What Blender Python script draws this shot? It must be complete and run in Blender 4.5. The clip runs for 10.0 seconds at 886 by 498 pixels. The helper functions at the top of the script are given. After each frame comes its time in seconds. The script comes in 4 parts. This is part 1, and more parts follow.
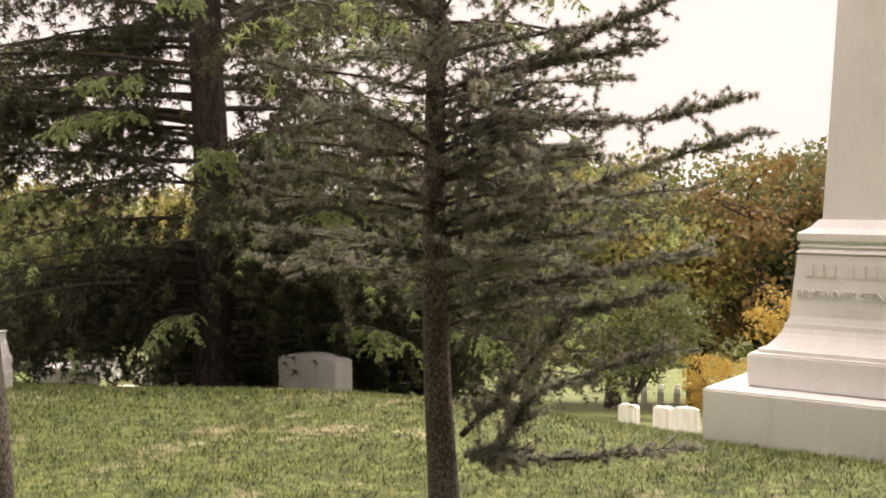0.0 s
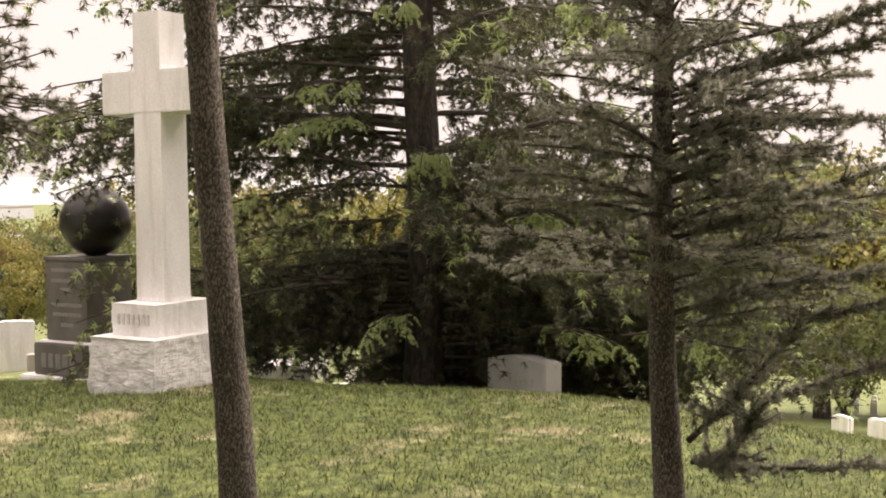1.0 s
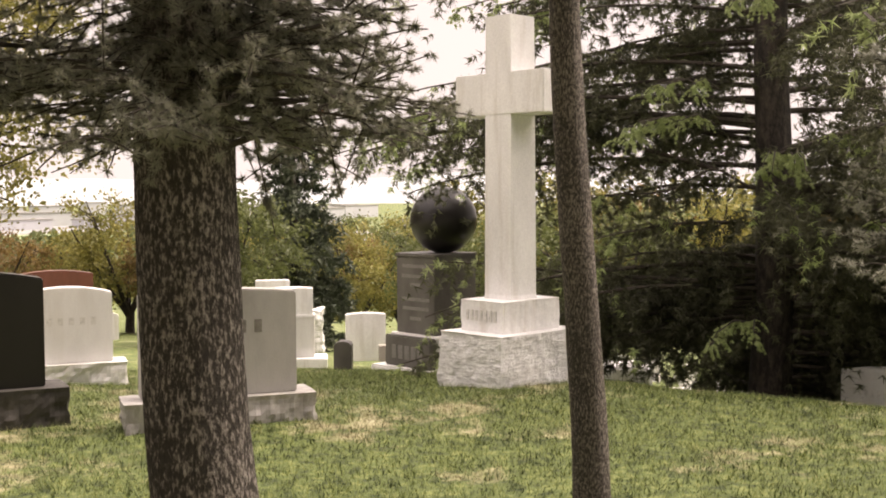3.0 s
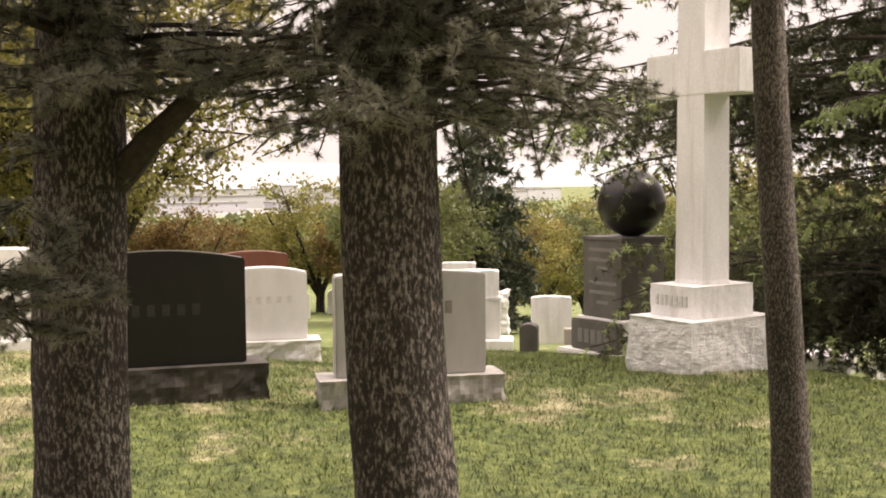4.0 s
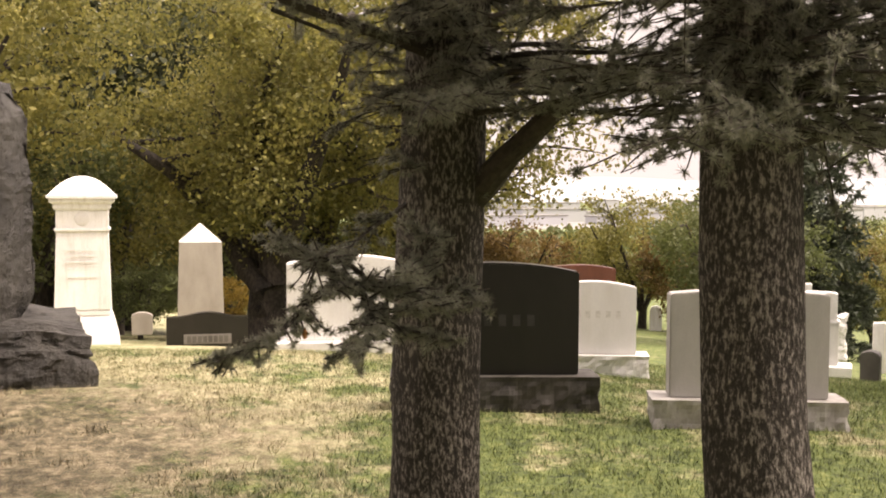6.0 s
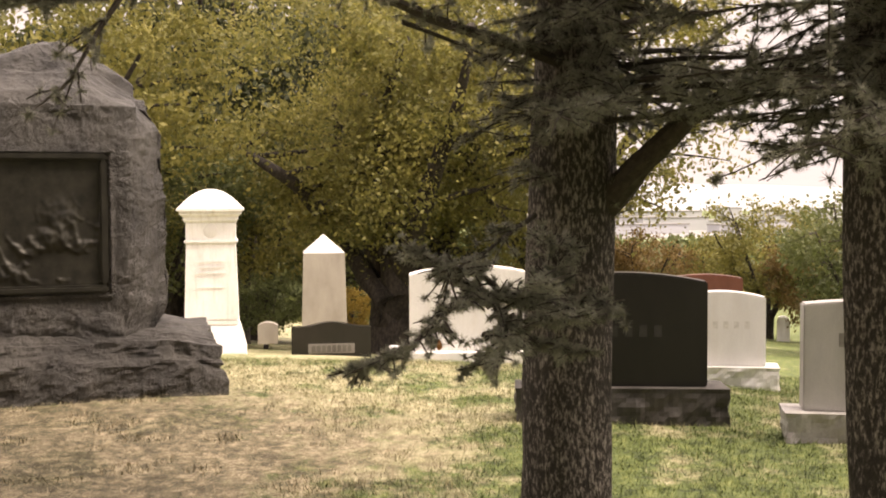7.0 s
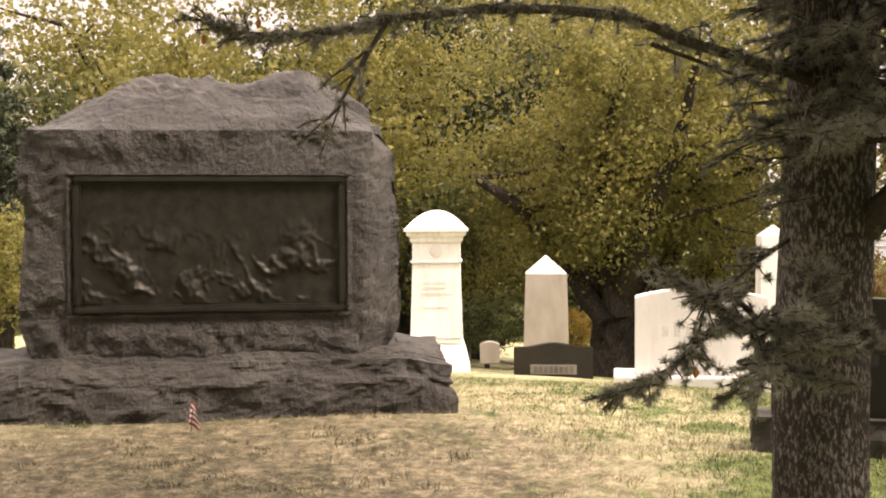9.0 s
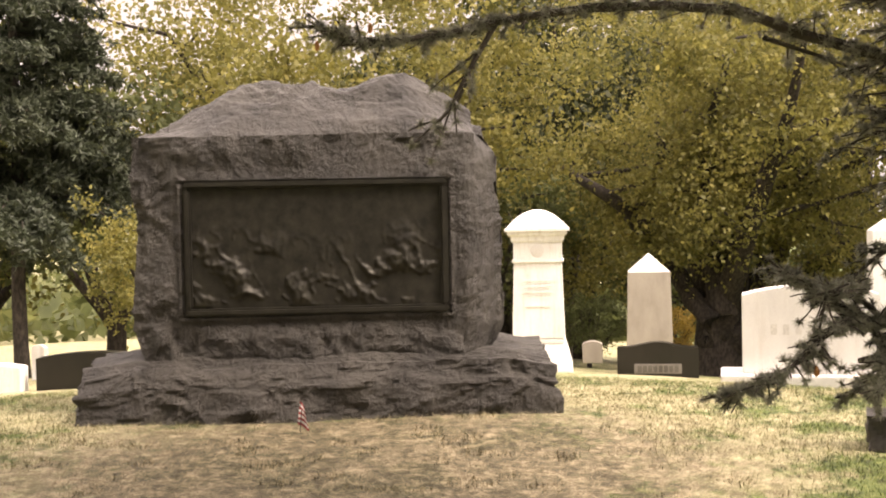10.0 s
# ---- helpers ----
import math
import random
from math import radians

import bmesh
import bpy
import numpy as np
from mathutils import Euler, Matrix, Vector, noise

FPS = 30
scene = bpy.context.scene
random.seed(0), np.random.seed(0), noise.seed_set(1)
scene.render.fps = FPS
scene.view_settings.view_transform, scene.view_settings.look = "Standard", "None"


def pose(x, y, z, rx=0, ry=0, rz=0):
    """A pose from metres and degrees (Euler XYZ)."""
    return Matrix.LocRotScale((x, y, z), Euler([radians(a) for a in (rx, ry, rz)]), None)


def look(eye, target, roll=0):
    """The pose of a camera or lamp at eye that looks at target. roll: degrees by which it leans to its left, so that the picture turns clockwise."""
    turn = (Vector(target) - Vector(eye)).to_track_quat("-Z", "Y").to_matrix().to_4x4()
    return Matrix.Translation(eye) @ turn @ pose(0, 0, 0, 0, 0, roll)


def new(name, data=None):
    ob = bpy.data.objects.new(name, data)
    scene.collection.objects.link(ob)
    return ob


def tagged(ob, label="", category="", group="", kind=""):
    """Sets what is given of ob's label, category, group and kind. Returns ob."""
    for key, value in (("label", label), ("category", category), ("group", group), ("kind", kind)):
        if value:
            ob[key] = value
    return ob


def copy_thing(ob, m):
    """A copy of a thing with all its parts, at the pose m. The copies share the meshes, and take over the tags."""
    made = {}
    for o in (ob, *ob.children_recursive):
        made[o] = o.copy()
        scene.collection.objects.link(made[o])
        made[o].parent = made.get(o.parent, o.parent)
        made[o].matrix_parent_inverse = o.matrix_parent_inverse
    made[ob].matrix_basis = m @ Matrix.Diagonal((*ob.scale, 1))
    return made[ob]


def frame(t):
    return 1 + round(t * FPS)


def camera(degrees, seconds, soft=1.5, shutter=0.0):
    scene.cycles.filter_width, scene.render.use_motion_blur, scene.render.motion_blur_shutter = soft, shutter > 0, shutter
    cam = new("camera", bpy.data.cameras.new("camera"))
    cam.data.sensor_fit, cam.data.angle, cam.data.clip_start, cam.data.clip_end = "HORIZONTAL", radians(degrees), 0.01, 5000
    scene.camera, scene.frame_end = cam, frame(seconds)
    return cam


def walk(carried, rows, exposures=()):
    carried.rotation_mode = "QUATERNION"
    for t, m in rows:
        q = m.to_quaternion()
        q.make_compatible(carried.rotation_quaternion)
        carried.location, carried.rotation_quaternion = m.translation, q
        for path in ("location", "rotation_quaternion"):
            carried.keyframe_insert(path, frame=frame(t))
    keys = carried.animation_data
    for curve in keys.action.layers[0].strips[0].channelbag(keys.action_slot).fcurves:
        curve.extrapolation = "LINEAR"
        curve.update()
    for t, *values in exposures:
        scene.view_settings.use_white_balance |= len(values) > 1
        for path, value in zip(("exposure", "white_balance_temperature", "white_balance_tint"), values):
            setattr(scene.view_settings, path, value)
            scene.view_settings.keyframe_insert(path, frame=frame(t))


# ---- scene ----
cam = camera(42.2, 10.0, 1.9)
PATH = [
    (0, (0.165, 0.09, 2.204), (-0.793, 1.842, 2.088), -0.2),
    (0.5, (0.099, 0.024, 2.198), (-1.008, 1.686, 2.09), -0.4),
    (1, (0.047, -0.013, 2.199), (-1.194, 1.552, 2.091), -0.5),
    (1.5, (-0.002, -0.041, 2.2), (-1.356, 1.428, 2.095), -0.3),
    (2, (-0.039, -0.056, 2.2), (-1.489, 1.317, 2.089), -0.5),
    (2.5, (-0.057, -0.063, 2.201), (-1.589, 1.219, 2.101), -0.5),
    (3, (-0.089, -0.074, 2.197), (-1.721, 1.078, 2.094), -0.3),
    (3.2, (-0.097, -0.083, 2.197), (-1.768, 1.01, 2.091), -0.4),
    (4.3, (-0.128, -0.132, 2.192), (-1.954, 0.674, 2.055), -0.4),
    (4.5, (-0.135, -0.14, 2.191), (-1.981, 0.618, 2.053), -0.4),
    (5, (-0.134, -0.171, 2.195), (-2.03, 0.455, 2.07), -0.4),
    (5.5, (-0.132, -0.211, 2.199), (-2.071, 0.269, 2.092), -0.2),
    (6, (-0.135, -0.238, 2.202), (-2.101, 0.118, 2.097), 0.3),
    (6.2, (-0.143, -0.242, 2.2), (-2.117, 0.07, 2.102), 0.0),
    (7.3, (-0.167, -0.298, 2.205), (-2.162, -0.203, 2.112), -0.1),
    (7.5, (-0.172, -0.312, 2.202), (-2.168, -0.254, 2.106), -0.0),
    (8, (-0.172, -0.336, 2.207), (-2.17, -0.366, 2.134), 0.1),
    (8.5, (-0.16, -0.356, 2.212), (-2.156, -0.471, 2.155), 0.1),
    (9, (-0.148, -0.38, 2.216), (-2.134, -0.605, 2.165), -0.2),
    (9.5, (-0.141, -0.4, 2.217), (-2.115, -0.719, 2.165), -0.6),
    (10, (-0.129, -0.416, 2.218), (-2.089, -0.811, 2.169), -1.1),
]
walk(cam, [(t, look(eye, target, roll)) for t, eye, target, roll in PATH], [(0, 1.12, 7600, 21), (5, 1.12, 7600, 21), (8, 1.2, 7850, 22), (10, 1.32, 7850, 22)])

# ---- light ----
world = bpy.data.worlds.new("overcast_sky")
scene.world = world
world.use_nodes = True
wn, wl = world.node_tree.nodes, world.node_tree.links
wn.clear()
sky = wn.new("ShaderNodeTexSky")
sky.sky_type, sky.sun_disc = "NISHITA", False
sky.sun_elevation, sky.sun_rotation = radians(48), radians(20)
sky.air_density, sky.dust_density = 1.0, 4.0
cloud = wn.new("ShaderNodeMix")
cloud.data_type = "RGBA"
cloud.inputs[0].default_value = 0.96
wl.new(sky.outputs[0], cloud.inputs[6])
cloud.inputs[7].default_value = (7.5, 7.28, 7.4, 1)
wbg = wn.new("ShaderNodeBackground")
wbg.inputs[1].default_value = 0.15
wout = wn.new("ShaderNodeOutputWorld")
up = wn.new("ShaderNodeTexCoord")
lift = wn.new("ShaderNodeSeparateXYZ")
wl.new(up.outputs["Generated"], lift.inputs[0])
grade = wn.new("ShaderNodeMapRange")
grade.inputs[1].default_value, grade.inputs[2].default_value = 0.3, 0.9
grade.inputs[3].default_value, grade.inputs[4].default_value = 0.43, 1.55
wl.new(lift.outputs[2], grade.inputs[0])
zenith = wn.new("ShaderNodeVectorMath")
zenith.operation = "SCALE"
wl.new(cloud.outputs[2], zenith.inputs[0])
wl.new(grade.outputs[0], zenith.inputs["Scale"])
wl.new(zenith.outputs[0], wbg.inputs[0])
wl.new(wbg.outputs[0], wout.inputs[0])

sun = new("sun", bpy.data.lights.new("sun", "SUN"))
sun.data.energy, sun.data.angle, sun.data.color = 2.3, radians(16), (1.0, 0.97, 0.92)
sun.matrix_world = look((-3, 14, 19), (-6, 0, 0))


# ---- materials ----
def ramp(nt, stops):
    r = nt.nodes.new("ShaderNodeValToRGB")
    e = r.color_ramp.elements
    e[0].position, e[0].color = stops[0][0], (*stops[0][1], 1)
    e[1].position, e[1].color = stops[-1][0], (*stops[-1][1], 1)
    for p, c in stops[1:-1]:
        e.new(p).color = (*c, 1)
    return r


def noise_node(nt, scale, detail=4, rough=0.6, vec=None):
    n = nt.nodes.new("ShaderNodeTexNoise")
    n.inputs["Scale"].default_value, n.inputs["Detail"].default_value, n.inputs["Roughness"].default_value = scale, detail, rough
    if vec:
        nt.links.new(vec, n.inputs["Vector"])
    return n


def mix(nt, a, b, fac, kind="MIX"):
    m = nt.nodes.new("ShaderNodeMix")
    m.data_type, m.blend_type = "RGBA", kind
    for sock, val in ((m.inputs[0], fac), (m.inputs[6], a), (m.inputs[7], b)):
        if isinstance(val, (int, float)):
            sock.default_value = val
        elif isinstance(val, tuple):
            sock.default_value = (*val, 1)
        else:
            nt.links.new(val, sock)
    return m.outputs[2]


def scaled(nt, s, where="Object"):
    tc = nt.nodes.new("ShaderNodeTexCoord")
    mp = nt.nodes.new("ShaderNodeMapping")
    mp.inputs["Scale"].default_value = s
    nt.links.new(tc.outputs[where], mp.inputs[0])
    return mp.outputs[0]


def material(name, rough=0.7, metal=0.0):
    m = bpy.data.materials.new(name)
    m.use_nodes = True
    b = m.node_tree.nodes["Principled BSDF"]
    b.inputs["Roughness"].default_value, b.inputs["Metallic"].default_value = rough, metal
    return m, m.node_tree, b


def bump(nt, b, height, strength, dist):
    n = nt.nodes.new("ShaderNodeBump")
    n.inputs["Strength"].default_value, n.inputs["Distance"].default_value = strength, dist
    nt.links.new(height, n.inputs["Height"])
    nt.links.new(n.outputs[0], b.inputs["Normal"])


def stone(name, dark, light, grain=60.0, stain=2.5, rough=0.75, relief=0.25, streak=None, amount=0.5):
    m, nt, b = material(name, rough)
    big = noise_node(nt, stain, 5, 0.65, scaled(nt, (1, 1, 0.45)))
    fine = noise_node(nt, grain, 3, 0.7, scaled(nt, (1, 1, 1)))
    c = ramp(nt, [(0.3, dark), (0.62, light)])
    nt.links.new(big.outputs[0], c.inputs[0])
    g = ramp(nt, [(0.3, (0.72, 0.72, 0.72)), (0.7, (1.0, 1.0, 1.0))])
    nt.links.new(fine.outputs[0], g.inputs[0])
    col = mix(nt, c.outputs[0], g.outputs[0], 0.6, "MULTIPLY")
    if streak:
        s = noise_node(nt, 1.0, 6, 0.6, scaled(nt, (9, 9, 0.8)))
        f = ramp(nt, [(0.52, (0, 0, 0)), (0.72, (1, 1, 1))])
        nt.links.new(s.outputs[0], f.inputs[0])
        k = nt.nodes.new("ShaderNodeMath")
        k.operation = "MULTIPLY"
        k.inputs[1].default_value = amount
        nt.links.new(f.outputs[0], k.inputs[0])
        col = mix(nt, col, streak, k.outputs[0])
    nt.links.new(col, b.inputs["Base Color"])
    bump(nt, b, fine.outputs[0], relief, 0.004)
    return m


def bark(name, dark, light, scale=22.0, dist=0.02, flecks=0.56):
    """Dark furrows with pale, upright flakes."""
    m, nt, b = material(name, 0.9)
    flake = noise_node(nt, scale, 5, 0.72, scaled(nt, (1, 1, 0.42)))
    broad = noise_node(nt, 3.0, 3, 0.6, scaled(nt, (1, 1, 0.5)))
    fine = noise_node(nt, scale * 3.5, 3, 0.7, scaled(nt, (1, 1, 0.5)))
    h = nt.nodes.new("ShaderNodeMath")
    h.operation = "MULTIPLY_ADD"
    h.inputs[1].default_value = 0.22
    nt.links.new(broad.outputs[0], h.inputs[0])
    nt.links.new(flake.outputs[0], h.inputs[2])
    c = ramp(nt, [(flecks - 0.14, tuple(0.6 * v for v in dark)), (flecks, dark), (flecks + 0.07, tuple(0.55 * p + 0.45 * q for p, q in zip(dark, light))), (flecks + 0.2, light)])
    nt.links.new(h.outputs[0], c.inputs[0])
    g = ramp(nt, [(0.3, (0.6, 0.6, 0.6)), (0.65, (1.0, 1.0, 1.0))])
    nt.links.new(fine.outputs[0], g.inputs[0])
    nt.links.new(mix(nt, c.outputs[0], g.outputs[0], 0.8, "MULTIPLY"), b.inputs["Base Color"])
    bump(nt, b, h.outputs[0], 1.0, dist)
    return m


def foliage(name, colours, patch=0.8, soft=0.35, rough=0.6):
    """Leaves or needles: a colour for each by chance, with slow drifts through the crown, and light passing through."""
    m, nt, b = material(name, rough)
    geo = nt.nodes.new("ShaderNodeNewGeometry")
    c = ramp(nt, [(i / (len(colours) - 1), q) for i, q in enumerate(colours)])
    n = noise_node(nt, patch, 3, 0.6, scaled(nt, (1, 1, 1)))
    k = nt.nodes.new("ShaderNodeMath")
    k.operation = "MULTIPLY_ADD"
    k.inputs[1].default_value = 0.45
    nt.links.new(geo.outputs["Random Per Island"], k.inputs[0])
    a = nt.nodes.new("ShaderNodeMath")
    a.operation = "MULTIPLY_ADD"
    a.inputs[1].default_value, a.inputs[2].default_value = 1.5, -0.48
    nt.links.new(n.outputs[0], a.inputs[0])
    nt.links.new(a.outputs[0], k.inputs[2])
    nt.links.new(k.outputs[0], c.inputs[0])
    nt.links.new(c.outputs[0], b.inputs["Base Color"])
    t = nt.nodes.new("ShaderNodeBsdfTranslucent")
    nt.links.new(c.outputs[0], t.inputs[0])
    x = nt.nodes.new("ShaderNodeMixShader")
    x.inputs[0].default_value = soft
    nt.links.new(b.outputs[0], x.inputs[1])
    nt.links.new(t.outputs[0], x.inputs[2])
    nt.links.new(x.outputs[0], nt.nodes["Material Output"].inputs[0])
    return m


def turf(name, blades=False):
    """Lawn with dry straw patches, greener by the cedars partly to stand for their shade, and fallen brown needles in
    front of the boulder monument.
    """
    m, nt, b = material(name, 0.85)
    geo = nt.nodes.new("ShaderNodeNewGeometry")
    pos = geo.outputs["Position"]
    def tone(fine):
        if not blades:
            return fine.outputs[0]
        a = nt.nodes.new("ShaderNodeMath")
        a.operation = "MULTIPLY_ADD"
        a.inputs[1].default_value, a.inputs[2].default_value = 0.24, -0.12
        nt.links.new(geo.outputs["Random Per Island"], a.inputs[0])
        c = nt.nodes.new("ShaderNodeMath")
        nt.links.new(a.outputs[0], c.inputs[0])
        nt.links.new(fine.outputs[0], c.inputs[1])
        return c.outputs[0]

    big = noise_node(nt, 1.2, 5, 0.68, pos)
    mid = noise_node(nt, 5.5, 5, 0.7, pos)
    fine = noise_node(nt, 9.0, 7, 0.78, pos)
    green = ramp(nt, [(0.36, (0.022, 0.037, 0.007)), (0.5, (0.088, 0.122, 0.026)), (0.66, (0.22, 0.25, 0.075))])
    nt.links.new(tone(fine), green.inputs[0])
    straw = ramp(nt, [(0.32, (0.13, 0.115, 0.05)), (0.52, (0.34, 0.312, 0.172)), (0.7, (0.58, 0.545, 0.365))])
    nt.links.new(tone(fine), straw.inputs[0])
    sep = nt.nodes.new("ShaderNodeSeparateXYZ")
    nt.links.new(pos, sep.inputs[0])
    slope = nt.nodes.new("ShaderNodeMapRange")
    slope.inputs[1].default_value, slope.inputs[2].default_value = 5.5, -1.5
    slope.inputs[3].default_value, slope.inputs[4].default_value = -0.13, 0.14
    nt.links.new(sep.outputs[1], slope.inputs[0])
    patch = nt.nodes.new("ShaderNodeMapRange")
    patch.inputs[1].default_value, patch.inputs[2].default_value = 0.34, 0.66
    patch.inputs[3].default_value, patch.inputs[4].default_value = 0.0, 0.45
    nt.links.new(big.outputs[0], patch.inputs[0])
    s1 = nt.nodes.new("ShaderNodeMath")
    s1.operation = "MULTIPLY_ADD"
    s1.inputs[1].default_value = 0.6
    nt.links.new(mid.outputs[0], s1.inputs[0])
    nt.links.new(patch.outputs[0], s1.inputs[2])
    s2 = nt.nodes.new("ShaderNodeMath")
    nt.links.new(s1.outputs[0], s2.inputs[0])
    nt.links.new(slope.outputs[0], s2.inputs[1])
    # Less straw near the cedars: greener grass, and tree shade put into the colour.
    shade = nt.nodes.new("ShaderNodeVectorMath")
    shade.operation = "DISTANCE"
    shade.inputs[1].default_value = (-4.6, 1.7, 0.5)
    nt.links.new(pos, shade.inputs[0])
    lush_shade = nt.nodes.new("ShaderNodeMapRange")
    lush_shade.inputs[1].default_value, lush_shade.inputs[2].default_value = 1.4, 3.8
    lush_shade.inputs[3].default_value, lush_shade.inputs[4].default_value = -0.2, 0.0
    nt.links.new(shade.outputs["Value"], lush_shade.inputs[0])
    s4 = nt.nodes.new("ShaderNodeMath")
    nt.links.new(s2.outputs[0], s4.inputs[0])
    nt.links.new(lush_shade.outputs[0], s4.inputs[1])
    s2 = s4
    if blades:
        s3 = nt.nodes.new("ShaderNodeMath")
        s3.operation = "MULTIPLY_ADD"
        s3.inputs[1].default_value = 0.12
        nt.links.new(geo.outputs["Random Per Island"], s3.inputs[0])
        nt.links.new(s2.outputs[0], s3.inputs[2])
        s2 = s3
    f = ramp(nt, [(0.5 + 0.06 * blades, (0, 0, 0)), (0.66 + 0.06 * blades, (1, 1, 1))])
    nt.links.new(s2.outputs[0], f.inputs[0])
    col = mix(nt, green.outputs[0], straw.outputs[0], f.outputs[0])
    d = nt.nodes.new("ShaderNodeVectorMath")
    d.operation = "DISTANCE"
    d.inputs[1].default_value = (-7.9, -2.6, 0.5)
    nt.links.new(pos, d.inputs[0])
    near = nt.nodes.new("ShaderNodeMath")
    near.operation = "MULTIPLY_ADD"
    near.inputs[1].default_value = -4.5
    nt.links.new(mid.outputs[0], near.inputs[0])
    nt.links.new(d.outputs["Value"], near.inputs[2])
    w = ramp(nt, [(0.24, (1, 1, 1)), (0.46, (0, 0, 0))])
    sc = nt.nodes.new("ShaderNodeMath")
    sc.operation = "MULTIPLY_ADD"
    sc.inputs[1].default_value, sc.inputs[2].default_value = 0.16, 0.3
    nt.links.new(near.outputs[0], sc.inputs[0])
    nt.links.new(sc.outputs[0], w.inputs[0])
    litter = ramp(nt, [(0.4, (0.026, 0.02, 0.011)), (0.5, (0.105, 0.08, 0.046)), (0.61, (0.38, 0.31, 0.2))])
    both = nt.nodes.new("ShaderNodeMix")
    both.inputs[0].default_value = 0.6
    nt.links.new(mid.outputs[0], both.inputs[2])
    nt.links.new(fine.outputs[0], both.inputs[3])
    nt.links.new(tone(both), litter.inputs[0])
    k = nt.nodes.new("ShaderNodeMath")
    k.operation = "MULTIPLY"
    k.inputs[1].default_value = 0.8
    nt.links.new(w.outputs[0], k.inputs[0])
    col = mix(nt, col, litter.outputs[0], k.outputs[0])
    nt.links.new(col, b.inputs["Base Color"])
    if not blades:
        bump(nt, b, fine.outputs[0], 0.8, 0.03)
    return m


def plain(name, colour, rough=0.6, metal=0.0, vary=0.2, scale=30.0):
    m, nt, b = material(name, rough, metal)
    n = noise_node(nt, scale, 4, 0.6, scaled(nt, (1, 1, 1)))
    c = ramp(nt, [(0.3, tuple(v * (1 - vary) for v in colour)), (0.7, tuple(min(1, v * (1 + vary)) for v in colour))])
    nt.links.new(n.outputs[0], c.inputs[0])
    nt.links.new(c.outputs[0], b.inputs["Base Color"])
    return m


MARBLE = stone("weathered_white_marble", (0.72, 0.715, 0.7), (0.88, 0.875, 0.86), 50, 2.0, 0.6, 0.15, (0.42, 0.37, 0.3), 0.45)
MARBLE_ROCK = stone("rock_faced_marble", (0.62, 0.615, 0.6), (0.86, 0.855, 0.84), 40, 4.0, 0.7, 0.6)
bump(MARBLE_ROCK.node_tree, MARBLE_ROCK.node_tree.nodes["Principled BSDF"], noise_node(MARBLE_ROCK.node_tree, 1.0, 5, 0.65, scaled(MARBLE_ROCK.node_tree, (9, 9, 42))).outputs[0], 0.7, 0.03)
PALE = stone("pale_granite", (0.62, 0.61, 0.585), (0.77, 0.76, 0.735), 90, 1.5, 0.65, 0.12, (0.5, 0.45, 0.38), 0.25)
GREY = stone("grey_granite", (0.34, 0.325, 0.305), (0.46, 0.445, 0.42), 110, 3.0, 0.6, 0.12, (0.28, 0.26, 0.23), 0.3)
TAN = stone("tan_grey_granite", (0.3, 0.27, 0.225), (0.4, 0.365, 0.31), 100, 2.5, 0.6, 0.15)
HEWN = stone("hewn_grey_granite", (0.26, 0.245, 0.225), (0.46, 0.44, 0.41), 45, 5.0, 0.8, 0.5)
BOULDER = stone("dark_hewn_granite", (0.0165, 0.0145, 0.0115), (0.072, 0.066, 0.056), 40, 2.8, 0.52, 0.7)
_m, _nt, _b = BOULDER, BOULDER.node_tree, BOULDER.node_tree.nodes["Principled BSDF"]
chips = noise_node(_nt, 9.0, 7, 0.68, scaled(_nt, (1, 1, 1)))
bump(_nt, _b, chips.outputs[0], 1.0, 0.075)
BLACK = stone("polished_black_granite", (0.012, 0.011, 0.01), (0.02, 0.018, 0.016), 160, 2.0, 0.28, 0.0)
RED = stone("polished_red_granite", (0.13, 0.045, 0.03), (0.2, 0.075, 0.05), 150, 3.0, 0.3, 0.0)
DARKGREY = stone("dark_grey_granite", (0.075, 0.069, 0.06), (0.13, 0.121, 0.108), 120, 3.0, 0.45, 0.05)
DARKHEWN = stone("rough_black_granite", (0.035, 0.032, 0.028), (0.085, 0.078, 0.07), 45, 6.0, 0.7, 0.6)
BRONZE = plain("dark_bronze", (0.03, 0.028, 0.021), 0.55, 0.5, 0.45, 9.0)
# Shade inside cut letters, put into the bars' darker colour.
ENGRAVED_SHADE = plain("engraved_shadow", (0.2, 0.185, 0.165), 0.85)
FAINT = plain("faint_engraving", (0.58, 0.565, 0.53), 0.85)
DIM = plain("dull_engraving", (0.026, 0.024, 0.021), 0.6)
SILVER = plain("light_lettering", (0.17, 0.16, 0.145), 0.7)
for dull in (BLACK, DARKGREY, DARKHEWN):
    dull.node_tree.nodes["Principled BSDF"].inputs["Specular IOR Level"].default_value = 0.3
BARK_DARK = bark("furrowed_cedar_bark", (0.062, 0.05, 0.039), (0.56, 0.5, 0.44), 75, 0.035, 0.605)
BARK_FINE = bark("fine_cedar_bark", (0.06, 0.048, 0.038), (0.38, 0.33, 0.28), 125, 0.015, 0.585)
BARK_BROWN = bark("dark_brown_bark", (0.022, 0.017, 0.013), (0.075, 0.06, 0.047), 16, 0.03)
NEEDLES = foliage("grey_green_needles", [(0.13, 0.132, 0.1), (0.27, 0.272, 0.215), (0.46, 0.455, 0.375)], 1.5, 0.5)
DEODAR = foliage("deodar_needles", [(0.046, 0.046, 0.027), (0.08, 0.085, 0.044), (0.155, 0.165, 0.08)], 0.7, 0.35)
DEODAR_TIPS = foliage("fresh_deodar_tips", [(0.24, 0.31, 0.11), (0.37, 0.45, 0.19), (0.5, 0.57, 0.31)], 0.7, 0.5)
